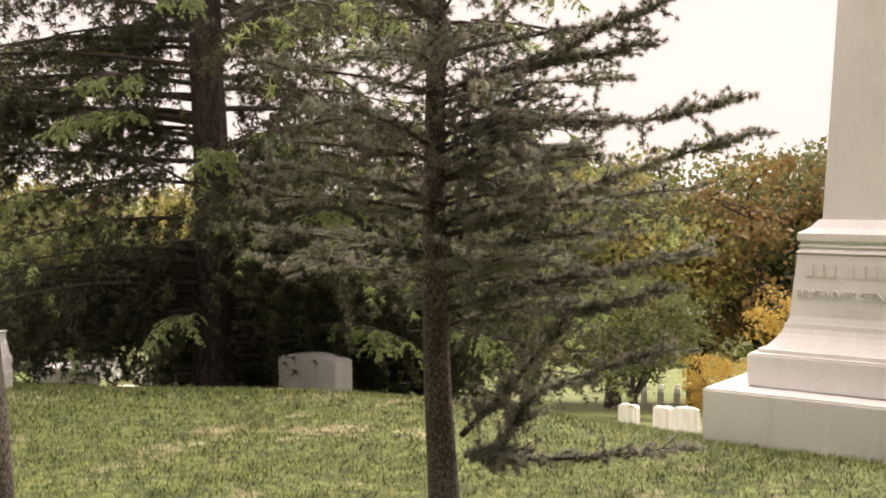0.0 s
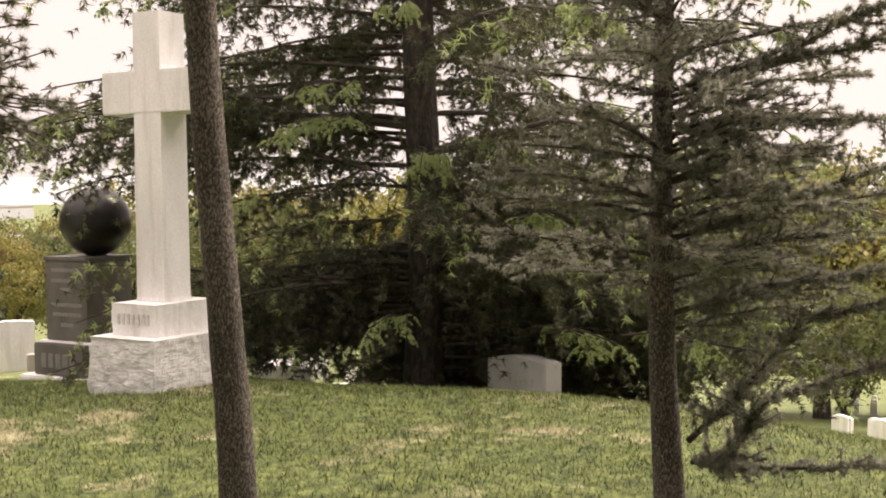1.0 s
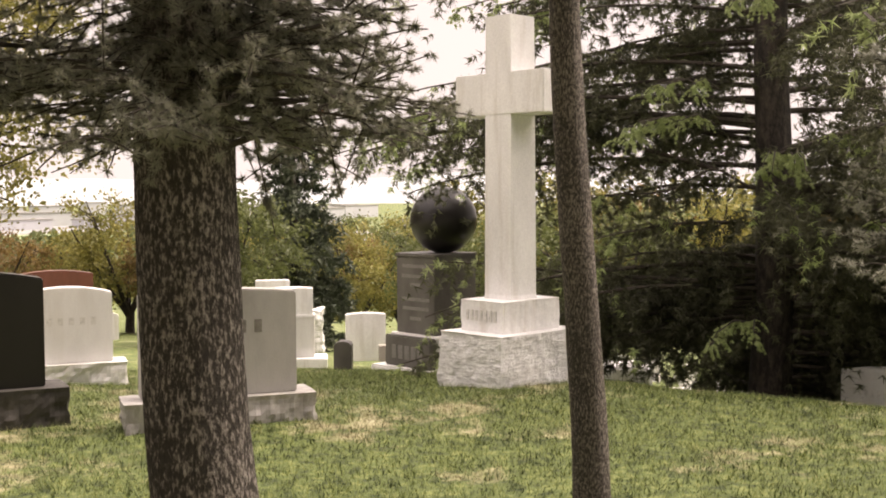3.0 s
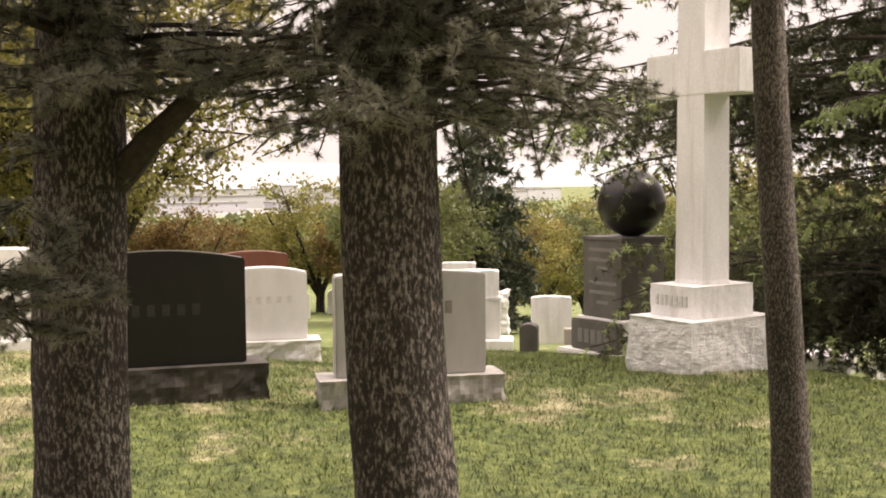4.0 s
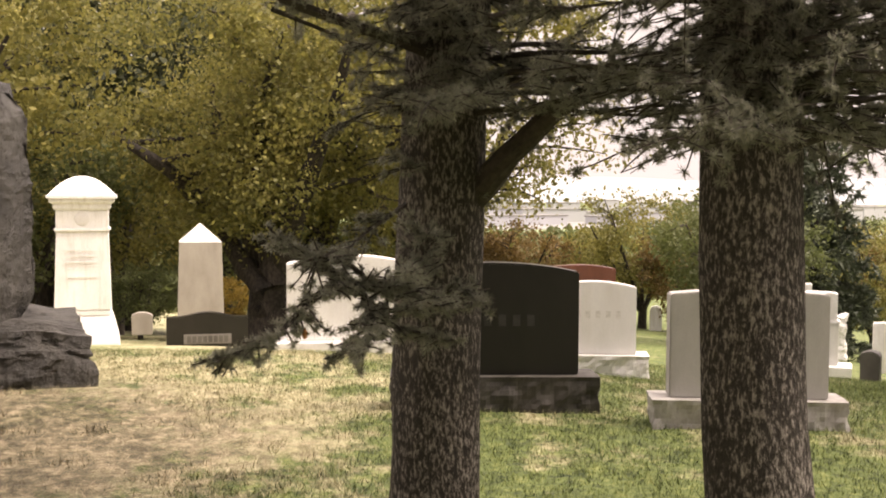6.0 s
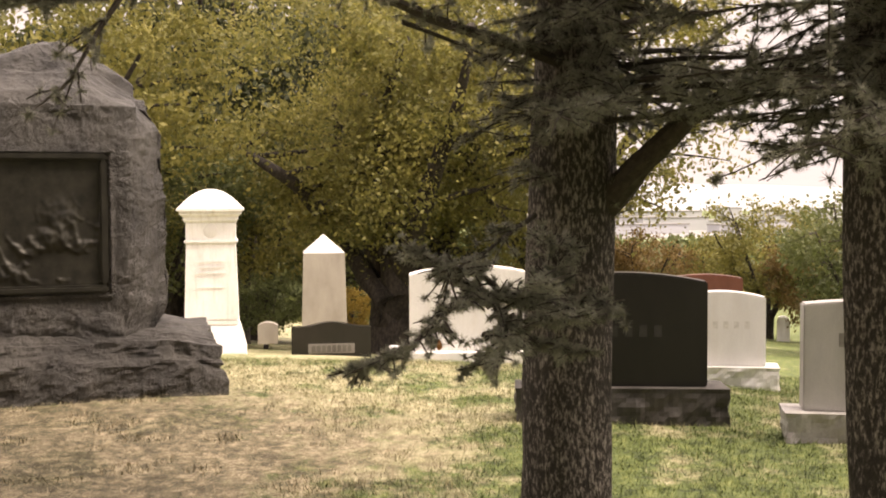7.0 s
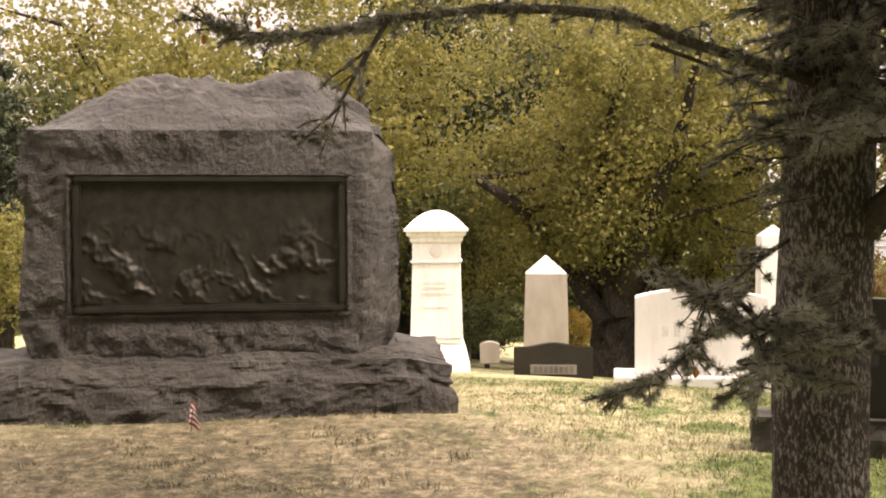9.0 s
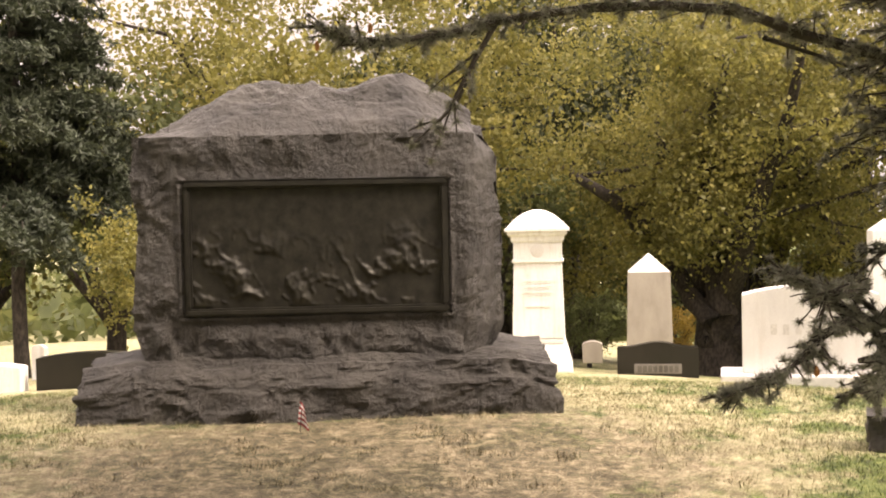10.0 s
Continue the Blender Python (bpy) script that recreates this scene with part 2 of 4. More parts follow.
LEAVES = foliage("yellow_green_leaves", [(0.08, 0.084, 0.026), (0.215, 0.205, 0.058), (0.43, 0.375, 0.115)], 0.5, 0.5)
GREENLEAF = foliage("dull_green_leaves", [(0.06, 0.075, 0.025), (0.11, 0.13, 0.045), (0.19, 0.2, 0.075)], 0.35, 0.45)
ORANGE = foliage("orange_autumn_leaves", [(0.09, 0.065, 0.025), (0.19, 0.125, 0.042), (0.3, 0.2, 0.07)], 0.4, 0.45)
YELLOW = foliage("yellow_autumn_leaves", [(0.22, 0.15, 0.03), (0.4, 0.28, 0.06), (0.52, 0.38, 0.1)], 0.4, 0.45)
SPRUCE = foliage("dark_spruce_needles", [(0.03, 0.042, 0.025), (0.055, 0.07, 0.04), (0.09, 0.105, 0.06)], 0.6, 0.2)
# Darker copy of the green leaves: shade beneath crowns is put into the colour.
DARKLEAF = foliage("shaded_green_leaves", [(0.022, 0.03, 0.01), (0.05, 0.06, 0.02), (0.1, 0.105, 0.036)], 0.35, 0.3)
TURF, BLADES = turf("lawn"), turf("grass_blades", True)
TWIG = plain("dark_twig_bark", (0.05, 0.04, 0.031), 0.9, 0, 0.4, 40.0)
CONE = plain("orange_brown_cone", (0.35, 0.15, 0.05), 0.8)


# ---- shapes ----
def part(name, bm, mat, parent=None, label=""):
    me = bpy.data.meshes.new(name)
    bm.to_mesh(me)
    bm.free()
    ob = new(name, me)
    me.materials.append(mat)
    ob.parent = parent
    return tagged(ob, label)


def solid(name, verts, faces, mat, parent=None, label="", smooth=False):
    """A mesh from arrays: verts (n, 3), faces (m, k)."""
    me = bpy.data.meshes.new(name)
    me.from_pydata(np.asarray(verts, dtype=float).tolist(), [], np.asarray(faces).tolist())
    if smooth:
        me.polygons.foreach_set("use_smooth", [True] * len(me.polygons))
    ob = new(name, me)
    me.materials.append(mat)
    ob.parent = parent
    return tagged(ob, label)


def thing(name, m, label, category, group="", kind=""):
    ob = new(name)
    ob.empty_display_size = 0.2
    ob.matrix_world = m
    return tagged(ob, label, category, group, kind)


def block(x0, x1, y0, y1, z0, z1, bevel=0.012, taper=0.0):
    """A bevelled block; taper narrows its top on all four sides, in metres."""
    bm = bmesh.new()
    bmesh.ops.create_cube(bm, size=1)
    for v in bm.verts:
        s = taper if v.co.z > 0 else 0
        v.co = ((x0 + s if v.co.x < 0 else x1 - s), (y0 + s if v.co.y < 0 else y1 - s), (z0 if v.co.z < 0 else z1))
    if bevel:
        bmesh.ops.bevel(bm, geom=bm.edges[:], offset=bevel, segments=2, affect="EDGES", clamp_overlap=True)
    return bm


def hewn(x0, x1, y0, y1, z0, z1, rough=0.02, cell=0.05, seed=0, top=False):
    """A rock-pitched block: its sides are broken stone, its top sawn flat unless top is set."""
    bm = bmesh.new()
    size = (x1 - x0, y1 - y0, z1 - z0)
    n = [max(2, min(140, round(s / cell))) for s in size]
    seen = {}

    def vert(i, j, k):
        key = (i, j, k)
        if key not in seen:
            p = Vector((x0 + size[0] * i / n[0], y0 + size[1] * j / n[1], z0 + size[2] * k / n[2]))
            q = Vector((p.x + seed * 3.7, p.y, p.z))
            d = noise.noise(q * 5) * 1.3 + noise.noise(q * 13) * 0.7 + noise.noise(q * 31) * 0.35
            out = Vector(((i == n[0]) - (i == 0), (j == n[1]) - (j == 0), ((k == n[2]) - (k == 0)) if top else 0))
            if k == n[2] and not top:
                out *= 0.25
            seen[key] = bm.verts.new(p + out * (d - 0.4) * rough)
        return seen[key]

    for a in range(n[0]):
        for b in range(n[1]):
            bm.faces.new([vert(a + i, b + j, n[2]) for i, j in ((0, 0), (1, 0), (1, 1), (0, 1))])
            bm.faces.new([vert(a + i, b + j, 0) for i, j in ((0, 0), (0, 1), (1, 1), (1, 0))])
        for c in range(n[2]):
            bm.faces.new([vert(a + i, 0, c + j) for i, j in ((0, 0), (1, 0), (1, 1), (0, 1))])
            bm.faces.new([vert(a + i, n[1], c + j) for i, j in ((0, 0), (0, 1), (1, 1), (1, 0))])
    for b in range(n[1]):
        for c in range(n[2]):
            bm.faces.new([vert(0, b + i, c + j) for i, j in ((0, 0), (0, 1), (1, 1), (1, 0))])
            bm.faces.new([vert(n[0], b + i, c + j) for i, j in ((0, 0), (1, 0), (1, 1), (0, 1))])
    return bm


def tablet(x0, x1, y0, y1, z0, z1, rise=0.0, bevel=0.01, wave=False):
    """An upright slab, its face towards +x, whose top bows up by rise at the middle; wave gives it a raised, shouldered top."""
    bm = bmesh.new()
    pts = [(y0, z0), (y1, z0)]
    for i in range(13):
        u = 1 - i / 6
        lift = rise * (1 - u * u) if not wave else rise * (0.5 + 0.5 * math.cos(math.pi * min(1, abs(u) / 0.8)))
        pts.append(((y0 + y1) / 2 + u * (y1 - y0) / 2, z1 + lift))
    front = bm.faces.new([bm.verts.new((x1, y, z)) for y, z in pts])
    back = bmesh.ops.extrude_face_region(bm, geom=[front])
    for v in [g for g in back["geom"] if isinstance(g, bmesh.types.BMVert)]:
        v.co.x = x0
    bmesh.ops.recalc_face_normals(bm, faces=bm.faces[:])
    sharp = [e for e in bm.edges if e.calc_face_angle(0) > 0.6]
    bmesh.ops.bevel(bm, geom=sharp, offset=bevel, segments=2, affect="EDGES", clamp_overlap=True)
    return bm


def stack(levels, seg=4):
    """A square body from half-widths (x, y) by height: levels of (z, hx, hy)."""
    bm = bmesh.new()
    rings = []
    for z, hx, hy in levels:
        rings.append([bm.verts.new((a * hx, b * hy, z)) for a, b in ((-1, -1), (1, -1), (1, 1), (-1, 1))])
    for lo, hi in zip(rings, rings[1:]):
        for i in range(4):
            bm.faces.new((lo[i], lo[(i + 1) % 4], hi[(i + 1) % 4], hi[i]))
    bm.faces.new(rings[0][::-1])
    bm.faces.new(rings[-1])
    return bm


def bars(parent, x, rows, mat=ENGRAVED_SHADE, depth=0.006, name="inscription"):
    """Lines of writing as plain bars on a face towards +x: rows of (y centre, z, length, height)."""
    for y, z, length, high in rows:
        part(name, block(x - 0.004, x + depth, y - length / 2, y + length / 2, z - high / 2, z + high / 2, 0.002), mat, parent)


def tube(points, radii, seg=10, rough=0.0):
    """Vertices and quads of a tapered tube along points."""
    pts = np.array(points, float)
    verts, faces = [], []
    tang = np.gradient(pts, axis=0)
    for i, (p, r) in enumerate(zip(pts, radii)):
        t = tang[i] / (np.linalg.norm(tang[i]) + 1e-9)
        a = np.cross(t, (0.3, 0.1, 1.0) if abs(t[2]) < 0.9 else (1.0, 0, 0))
        a /= np.linalg.norm(a)
        b = np.cross(t, a)
        for k in range(seg):
            w = 2 * math.pi * k / seg
            d = math.cos(w) * a + math.sin(w) * b
            q = Vector(p + d * r)
            s = 1 + rough * (noise.noise(q * 6) + 0.6 * noise.noise(q * 17))
            verts.append(p + d * r * s)
        if i:
            o = (i - 1) * seg
            faces += [(o + k, o + (k + 1) % seg, o + seg + (k + 1) % seg, o + seg + k) for k in range(seg)]
    return np.array(verts), np.array(faces)


def joined(tubes):
    verts, faces, n = [], [], 0
    for v, f in tubes:
        verts.append(v)
        faces.append(f + n)
        n += len(v)
    return np.concatenate(verts), np.concatenate(faces)


def needles(centres, axes, rng, count=14, length=0.04, width=0.004, cone=1.2):
    """Tufts of needles: thin triangles that spray from each centre about its axis. Returns verts, faces."""
    n = len(centres)
    d = rng.normal(size=(n, count, 3))
    d /= np.linalg.norm(d, axis=2, keepdims=True)
    d = d * cone + axes[:, None, :]
    d /= np.linalg.norm(d, axis=2, keepdims=True) + 1e-9
    side = np.cross(d, rng.normal(size=(n, count, 3)))
    side /= np.linalg.norm(side, axis=2, keepdims=True) + 1e-9
    ln = length * rng.uniform(0.6, 1.2, (n, count, 1))
    c = centres[:, None, :]
    tri = np.stack([c - side * width, c + side * width, c + d * ln], 2).reshape(-1, 3)
    return tri, np.arange(len(tri)).reshape(-1, 3)


def leaves(centres, rng, size=0.1):
    """Loose leaves: a small bent quad at each centre, hanging at chance angles."""
    n = len(centres)
    a = rng.normal(size=(n, 3))
    a[:, 2] -= 0.5
    a /= np.linalg.norm(a, axis=1, keepdims=True)
    b = np.cross(a, rng.normal(size=(n, 3)))
    b /= np.linalg.norm(b, axis=1, keepdims=True) + 1e-9
    s = size * rng.uniform(0.6, 1.3, (n, 1))
    quad = np.stack([centres, centres + a * s * 0.5 + b * s * 0.32, centres + a * s, centres + a * s * 0.5 - b * s * 0.32], 1).reshape(-1, 3)
    return quad, np.arange(len(quad)).reshape(-1, 4)


def bough(start, az, length, rise, droop, steps=9, wander=0.05, rng=None):
    """Points of a limb from start, heading az degrees, that climbs by rise and sags by droop over its length."""
    u = np.linspace(0, 1, steps)
    d = np.array((math.cos(radians(az)), math.sin(radians(az)), 0))
    p = np.array(start)[None] + u[:, None] * length * d[None]
    p[:, 2] += rise * u - droop * u**2
    if rng is not None:
        p[1:] += np.cumsum(rng.normal(scale=wander * length / steps, size=(steps - 1, 3)), axis=0)
    return p


def along(p, u):
    x = np.linspace(0, 1, len(p))
    return np.stack([np.interp(u, x, p[:, k]) for k in range(3)], 1)


# ---- ground ----
def edge_slope(x, y):
    yaw = np.degrees(np.arctan2(-x, y + 0.1))
    edge = np.interp(yaw, [-180, 0, 15, 30, 50, 70, 88, 103, 180], [12, 7.2, 8.0, 9.4, 10.2, 9.5, 12, 12.5, 12])
    slope = np.interp(yaw, [-180, 0, 15, 30, 50, 70, 88, 103, 180], [0.1, 0.24, 0.24, 0.25, 0.15, 0.1, 0.14, 0.11, 0.1])
    return edge, slope


def height(x, y):
    """The ground: a level brow that falls away to a wide valley floor."""
    x, y = np.asarray(x, float), np.asarray(y, float)
    r = np.hypot(x, y + 0.1)
    edge, slope = edge_slope(x, y)
    over = 0.35 * np.log1p(np.exp(np.clip((r - edge) / 0.35, -30, 30)))
    over = np.where(r - edge > 10, r - edge, over)
    fall = slope * over
    return 0.5 - 25 * (1 - np.exp(-fall / 25)) + 0.02 * np.sin(1.7 * x + 0.6 * y) * np.sin(1.3 * y - 0.4 * x)


radii = np.concatenate([[0.3], np.geomspace(1.0, 40, 110), np.geomspace(44, 4500, 40)])
angles = np.linspace(0, 2 * math.pi, 240, endpoint=False)
rr, aa = np.meshgrid(radii, angles, indexing="ij")
gx, gy = rr * np.cos(aa), rr * np.sin(aa)
gv = np.stack([gx, gy, height(gx, gy)], -1).reshape(-1, 3)
ii, jj = np.meshgrid(np.arange(len(radii) - 1), np.arange(240), indexing="ij")
gf = np.stack([ii * 240 + jj, (ii + 1) * 240 + jj, (ii + 1) * 240 + (jj + 1) % 240, ii * 240 + (jj + 1) % 240], -1).reshape(-1, 4)
gf = np.concatenate([gf, np.array([[0, 60, 120, 180]])])
ground = solid("ground", gv, gf, TURF, None, "grassy cemetery hill with dry straw patches falling to a valley", True)
tagged(ground, "", "lawn", "", "structure")


def on_ground(x, y, az=0.0, sink=0.0):
    return pose(x, y, float(height(x, y)) - sink, 0, 0, az)


# ---- monuments ----
def cross_monument():
    m = on_ground(-8.328, 6.499, 8, 0.03)
    g = float(m.translation.z)
    z1, z2 = 0.915 - g, 1.2 - g
    t = thing("cross_monument", m, "tall white marble cross on a two-stepped rock-faced base", "grave cross")
    lower = hewn(-0.4, 0.4, -0.547, 0.547, 0, z1, 0.016, 0.02, 1)
    for v in lower.verts:
        u = 1 - 0.03 * max(0.0, v.co.z) / z1
        v.co.x *= u
        v.co.y *= u
    part("lower_base", lower, MARBLE_ROCK, t, "rock-faced white marble block")
    part("upper_base", hewn(-0.27, 0.27, -0.376, 0.376, z1, z2, 0.006, 0.02, 6), MARBLE, t)
    for i in range(7):
        part("inscription", block(-0.2 + 0.058 * i, -0.166 + 0.058 * i, -0.382, -0.37, z1 + 0.1, z1 + 0.2, 0.003), FAINT, t)
    part("shaft", stack([(z2, 0.172, 0.172), (z2 + 0.04, 0.166, 0.166), (3.76 - g, 0.156, 0.156)]), MARBLE, t)
    part("crossarm", block(-0.55, 0.55, -0.164, 0.164, 2.87 - g, 3.25 - g, 0.01), MARBLE, t)


def sphere_monument():
    m = on_ground(-12.45, 8.54, 8, 0.02)
    z0 = 0.33 - float(m.translation.z)
    t = thing("sphere_monument", m, "dark grey granite pedestal topped by a polished black granite sphere", "monument")
    part("plinth", block(-0.62, 0.5, -0.62, 0.5, -0.1, z0 - 0.42, 0.02), PALE, t, "pale granite ledge")
    part("nameplate", block(-0.44, 0.44, -0.52, -0.4, z0 - 0.42, z0 - 0.02, 0.015), DARKGREY, t, "dark carved name block with a raised border")
    for i in range(5):
        part("letter", block(-0.3 + 0.125 * i, -0.21 + 0.125 * i, -0.526, -0.516, z0 - 0.32, z0 - 0.14, 0.004), SILVER, t)
    part("step", block(-0.45, 0.45, -0.42, 0.45, z0 - 0.42, z0, 0.015), PALE, t)
    part("pedestal", block(-0.37, 0.37, -0.37, 0.37, z0, z0 + 1.0, 0.01), DARKGREY, t)
    part("cap", block(-0.385, 0.385, -0.385, 0.385, z0 + 1.0, z0 + 1.045, 0.008), DARKGREY, t)
    for z, w in ((0.88, 0.5), (0.75, 0.52), (0.64, 0.2), (0.45, 0.54), (0.33, 0.5), (0.2, 0.22)):
        part("inscription", block(-w / 2, w / 2, -0.374, -0.368, z0 + z - 0.022, z0 + z + 0.022, 0.002), SILVER, t)
    bm = bmesh.new()
    bmesh.ops.create_uvsphere(bm, u_segments=64, v_segments=40, radius=0.44, matrix=Matrix.Translation((0.05, 0.09, z0 + 1.045 + 0.43)))
    for f in bm.faces:
        f.smooth = True
    part("ball", bm, BLACK, t, "polished black granite sphere")


def obelisk_monument():
    """The tall grey obelisk on flared steps."""
    c = Vector((-1.12, 9.15, 0))
    m = pose(c.x, c.y, 0.42, 0, 0, -98)
    t = thing("obelisk_monument", m, "tall pale granite obelisk on a flared die and two steps", "monument")
    part("lower_step", block(-0.94, 0.94, -0.94, 0.94, -0.5, 0.27, 0.015), PALE, t)
    part("upper_step", block(-0.7, 0.7, -0.7, 0.7, 0.27, 0.52, 0.015), PALE, t)
    flare = [(0.52, 0.64, 0.64), (0.55, 0.64, 0.64)] + [(0.55 + 0.19 * u, 0.61 - 0.12 * math.sin(u * math.pi / 2), 0.61 - 0.12 * math.sin(u * math.pi / 2)) for u in (0, 0.2, 0.4, 0.6, 0.8, 1.0)]
    part("flared_base", stack(flare), PALE, t)
    part("die", stack([(0.74, 0.48, 0.48), (0.79, 0.465, 0.465), (1.21, 0.43, 0.43), (1.24, 0.43, 0.43)]), PALE, t)
    mould = [(1.24, 0.41, 0.41), (1.26, 0.435, 0.435), (1.285, 0.41, 0.41), (1.305, 0.425, 0.425), (1.33, 0.405, 0.405), (1.35, 0.43, 0.43), (1.4, 0.43, 0.43), (1.44, 0.36, 0.36), (1.5, 0.31, 0.31)]
    part("moulding", stack(mould), PALE, t)
    part("shaft", stack([(1.5, 0.29, 0.29), (4.6, 0.165, 0.165), (4.85, 0.02, 0.02)]), PALE, t)
    for i in range(8):
        y = -0.33 + 0.082 * i + 0.05 * (i > 2)
        part("letter", block(0.435, 0.452, y - 0.03, y + 0.03, 1.08, 1.18, 0.006), PALE, t)
    for body, z, size in (("BRIGADIER GENERAL", 0.93, 0.088), ("U.S.V.", 0.81, 0.085)):
        cu = bpy.data.curves.new("lettering", "FONT")
        cu.body, cu.size, cu.extrude, cu.align_x = body, size, 0.012, "CENTER"
        tmp = bpy.data.objects.new("lettering", cu)
        me = bpy.data.meshes.new_from_object(tmp)
        bpy.data.objects.remove(tmp)
        ob = new("lettering", me)
        me.materials.append(PALE)
        ob.parent = t
        ob.matrix_basis = Matrix(((0, 0, 1, 0.455), (1, 0, 0, 0), (0, 1, 0, z), (0, 0, 0, 1)))


def facet(q, scale):
    """Broken stone: tilted planes that fade into creases where they meet."""
    p = q * scale
    dist, cells = noise.voronoi(p)
    c = cells[0]
    edge = min(1.0, (dist[1] - dist[0]) / 0.3)
    return (0.5 * noise.noise(c * 1.7) + 0.9 * noise.noise_vector(c * 2.3).dot(p - c)) * edge * (2 - edge)


def crag(q, scale):
    warp = Vector((noise.noise(q * 2.1), noise.noise(q * 2.3 + Vector((5, 0, 0))), noise.noise(q * 1.9 + Vector((0, 9, 0))))) * 0.25
    q = q + warp
    ridged = 0.5 - abs(noise.noise(q * scale * 0.8))
    return 0.6 * noise.noise(q * scale * 0.35) + 0.5 * ridged + 0.6 * facet(q, scale * 0.8) + 0.4 * facet(q, scale * 1.9) + 0.16 * facet(q, scale * 4.2) + 0.09 * noise.noise(q * scale * 5)


def boulder_monument():
    """A great rock-faced block with a framed bronze relief, on a broad rough base."""
    m = pose(-9.83, -3.48, 0.5, 0, 0, 14)
    t = thing("boulder_monument", m, "huge rock-faced dark granite monument with a bronze relief panel", "monument")
    base = hewn(-1.3, 0.12, -2.14, 2.06, -0.15, 0.56, 0.0, 0.03, 3, True)
    for v in base.verts:
        x, y, z = v.co
        side = Vector(((x > 0.11) - (x < -1.29), (y > 2.05) - (y < -2.13), 0.6 * (z > 0.55)))
        up = max(0.0, z - 0.15) / 0.41
        v.co += side * crag(Vector((x + 3, y * 0.55, z * 1.1)), 3.2) * 0.15
        v.co.x -= 0.12 * up**2 * max(0.0, min(1.0, (x + 0.1) / 0.2))
        if z > 0.3:
            v.co.z -= 0.09 * up * max(0.0, min(1.0, (x + 0.16) / 0.24))
        if abs(y) > 1.68 and z > 0.1:
            v.co.z -= 0.09 * up * (abs(y) - 1.68) / 0.4
            v.co.y -= math.copysign(0.05 * up, y)
    part("base", base, BOULDER, t, "broad rough-hewn granite base")
    body = hewn(-1.15, -0.1, -1.63, 1.6, 0.5, 2.5, 0.0, 0.03, 5, True)
    for v in body.verts:
        x, y, z = v.co
        side = Vector(((x > -0.11) - (x < -1.14), (y > 1.59) - (y < -1.62), 0))
        inner = min(1.0, max(0.0, max(abs(y + 0.02) - 1.22, z - 2.24, 0.84 - z, 0.0)) / 0.12)
        d = crag(Vector((x, y, z + 7)), 3.0)
        v.co += side * d * 0.1 * (inner if x > -0.11 else 1.0)
        corner = min(1.0, max(0.0, abs(y) - 1.22) / 0.38)
        v.co.x -= 0.2 * corner**2 * min(1, max(0.0, x + 0.4) / 0.28) * (1.6 if y > 0 else 0.3)
        v.co.y -= math.copysign(0.1 * min(1.0, max(0.0, 0.8 - z) / 0.25) * corner, y)
        if z > 2.49:
            ridge = (0.5 + 0.05 * y) * min(1.0, max(0.0, (1.58 - y) / 0.8), max(0.0, (y + 1.6) / 0.85))
            deep = min(1.0, max(0.0, (-0.1 - x) / 0.5))
            slab = crag(Vector((x * 1.2, y * 0.6, 4.0 + 0.5 * x)), 3.2)
            v.co.z += ridge * deep**0.75 + 0.2 * slab * (0.15 + deep)
        if z > 2.2 and abs(y) > 1.4:
            v.co.y -= math.copysign(0.14 * ((z - 2.2) / 0.3) ** 2 * (1.0 if y > 0 else 0.2), y)
    part("block", body, BOULDER, t, "rock-faced granite block with a hipped top")
    for y0, y1, z0, z1 in ((-1.26, 1.2, 2.1, 2.15), (-1.26, 1.2, 0.86, 0.91), (-1.26, -1.21, 0.91, 2.1), (1.15, 1.2, 0.91, 2.1)):
        part("border", block(-0.12, -0.075, y0, y1, z0, z1, 0.015), BOULDER, t, "cut granite border strip")
    for y0, y1, z0, z1 in ((-1.2, 1.14, 2.04, 2.1), (-1.2, 1.14, 0.91, 0.98), (-1.2, -1.13, 0.98, 2.04), (1.07, 1.14, 0.98, 2.04)):
        part("frame", block(-0.12, -0.05, y0, y1, z0, z1, 0.02), BRONZE, t, "dark bronze frame strip")
    ny, nz = 180, 90
    gy_, gz_ = np.meshgrid(np.linspace(-1.13, 1.07, ny), np.linspace(0.98, 2.04, nz), indexing="ij")
    lumps = np.array([[noise.noise(Vector((a * 3.4, b * 4.0, 2.0))) + 0.8 * (0.5 - abs(noise.noise(Vector((a * 7 + b * 4, b * 6 - a * 2, 7.0))))) * 1.2 - 0.4 + 0.25 * noise.noise(Vector((a * 24, b * 20, 1.0))) for b in gz_[0]] for a in gy_[:, 0]])
    low = np.clip((1.62 - gz_ + 0.2 * np.abs(gy_)) / 0.4, 0, 1) * np.clip((gz_ - 0.98) / 0.06, 0, 1)
    gx_ = -0.094 + 0.06 * np.clip(lumps + 0.12, 0, 1) * low
    idx = np.arange(ny * nz).reshape(ny, nz)
    f = np.stack([idx[:-1, :-1], idx[1:, :-1], idx[1:, 1:], idx[:-1, 1:]], -1).reshape(-1, 4)
    solid("relief_panel", np.stack([gx_, gy_, gz_], -1).reshape(-1, 3), f, BRONZE, t, "dark bronze relief with worn raised shapes", True)


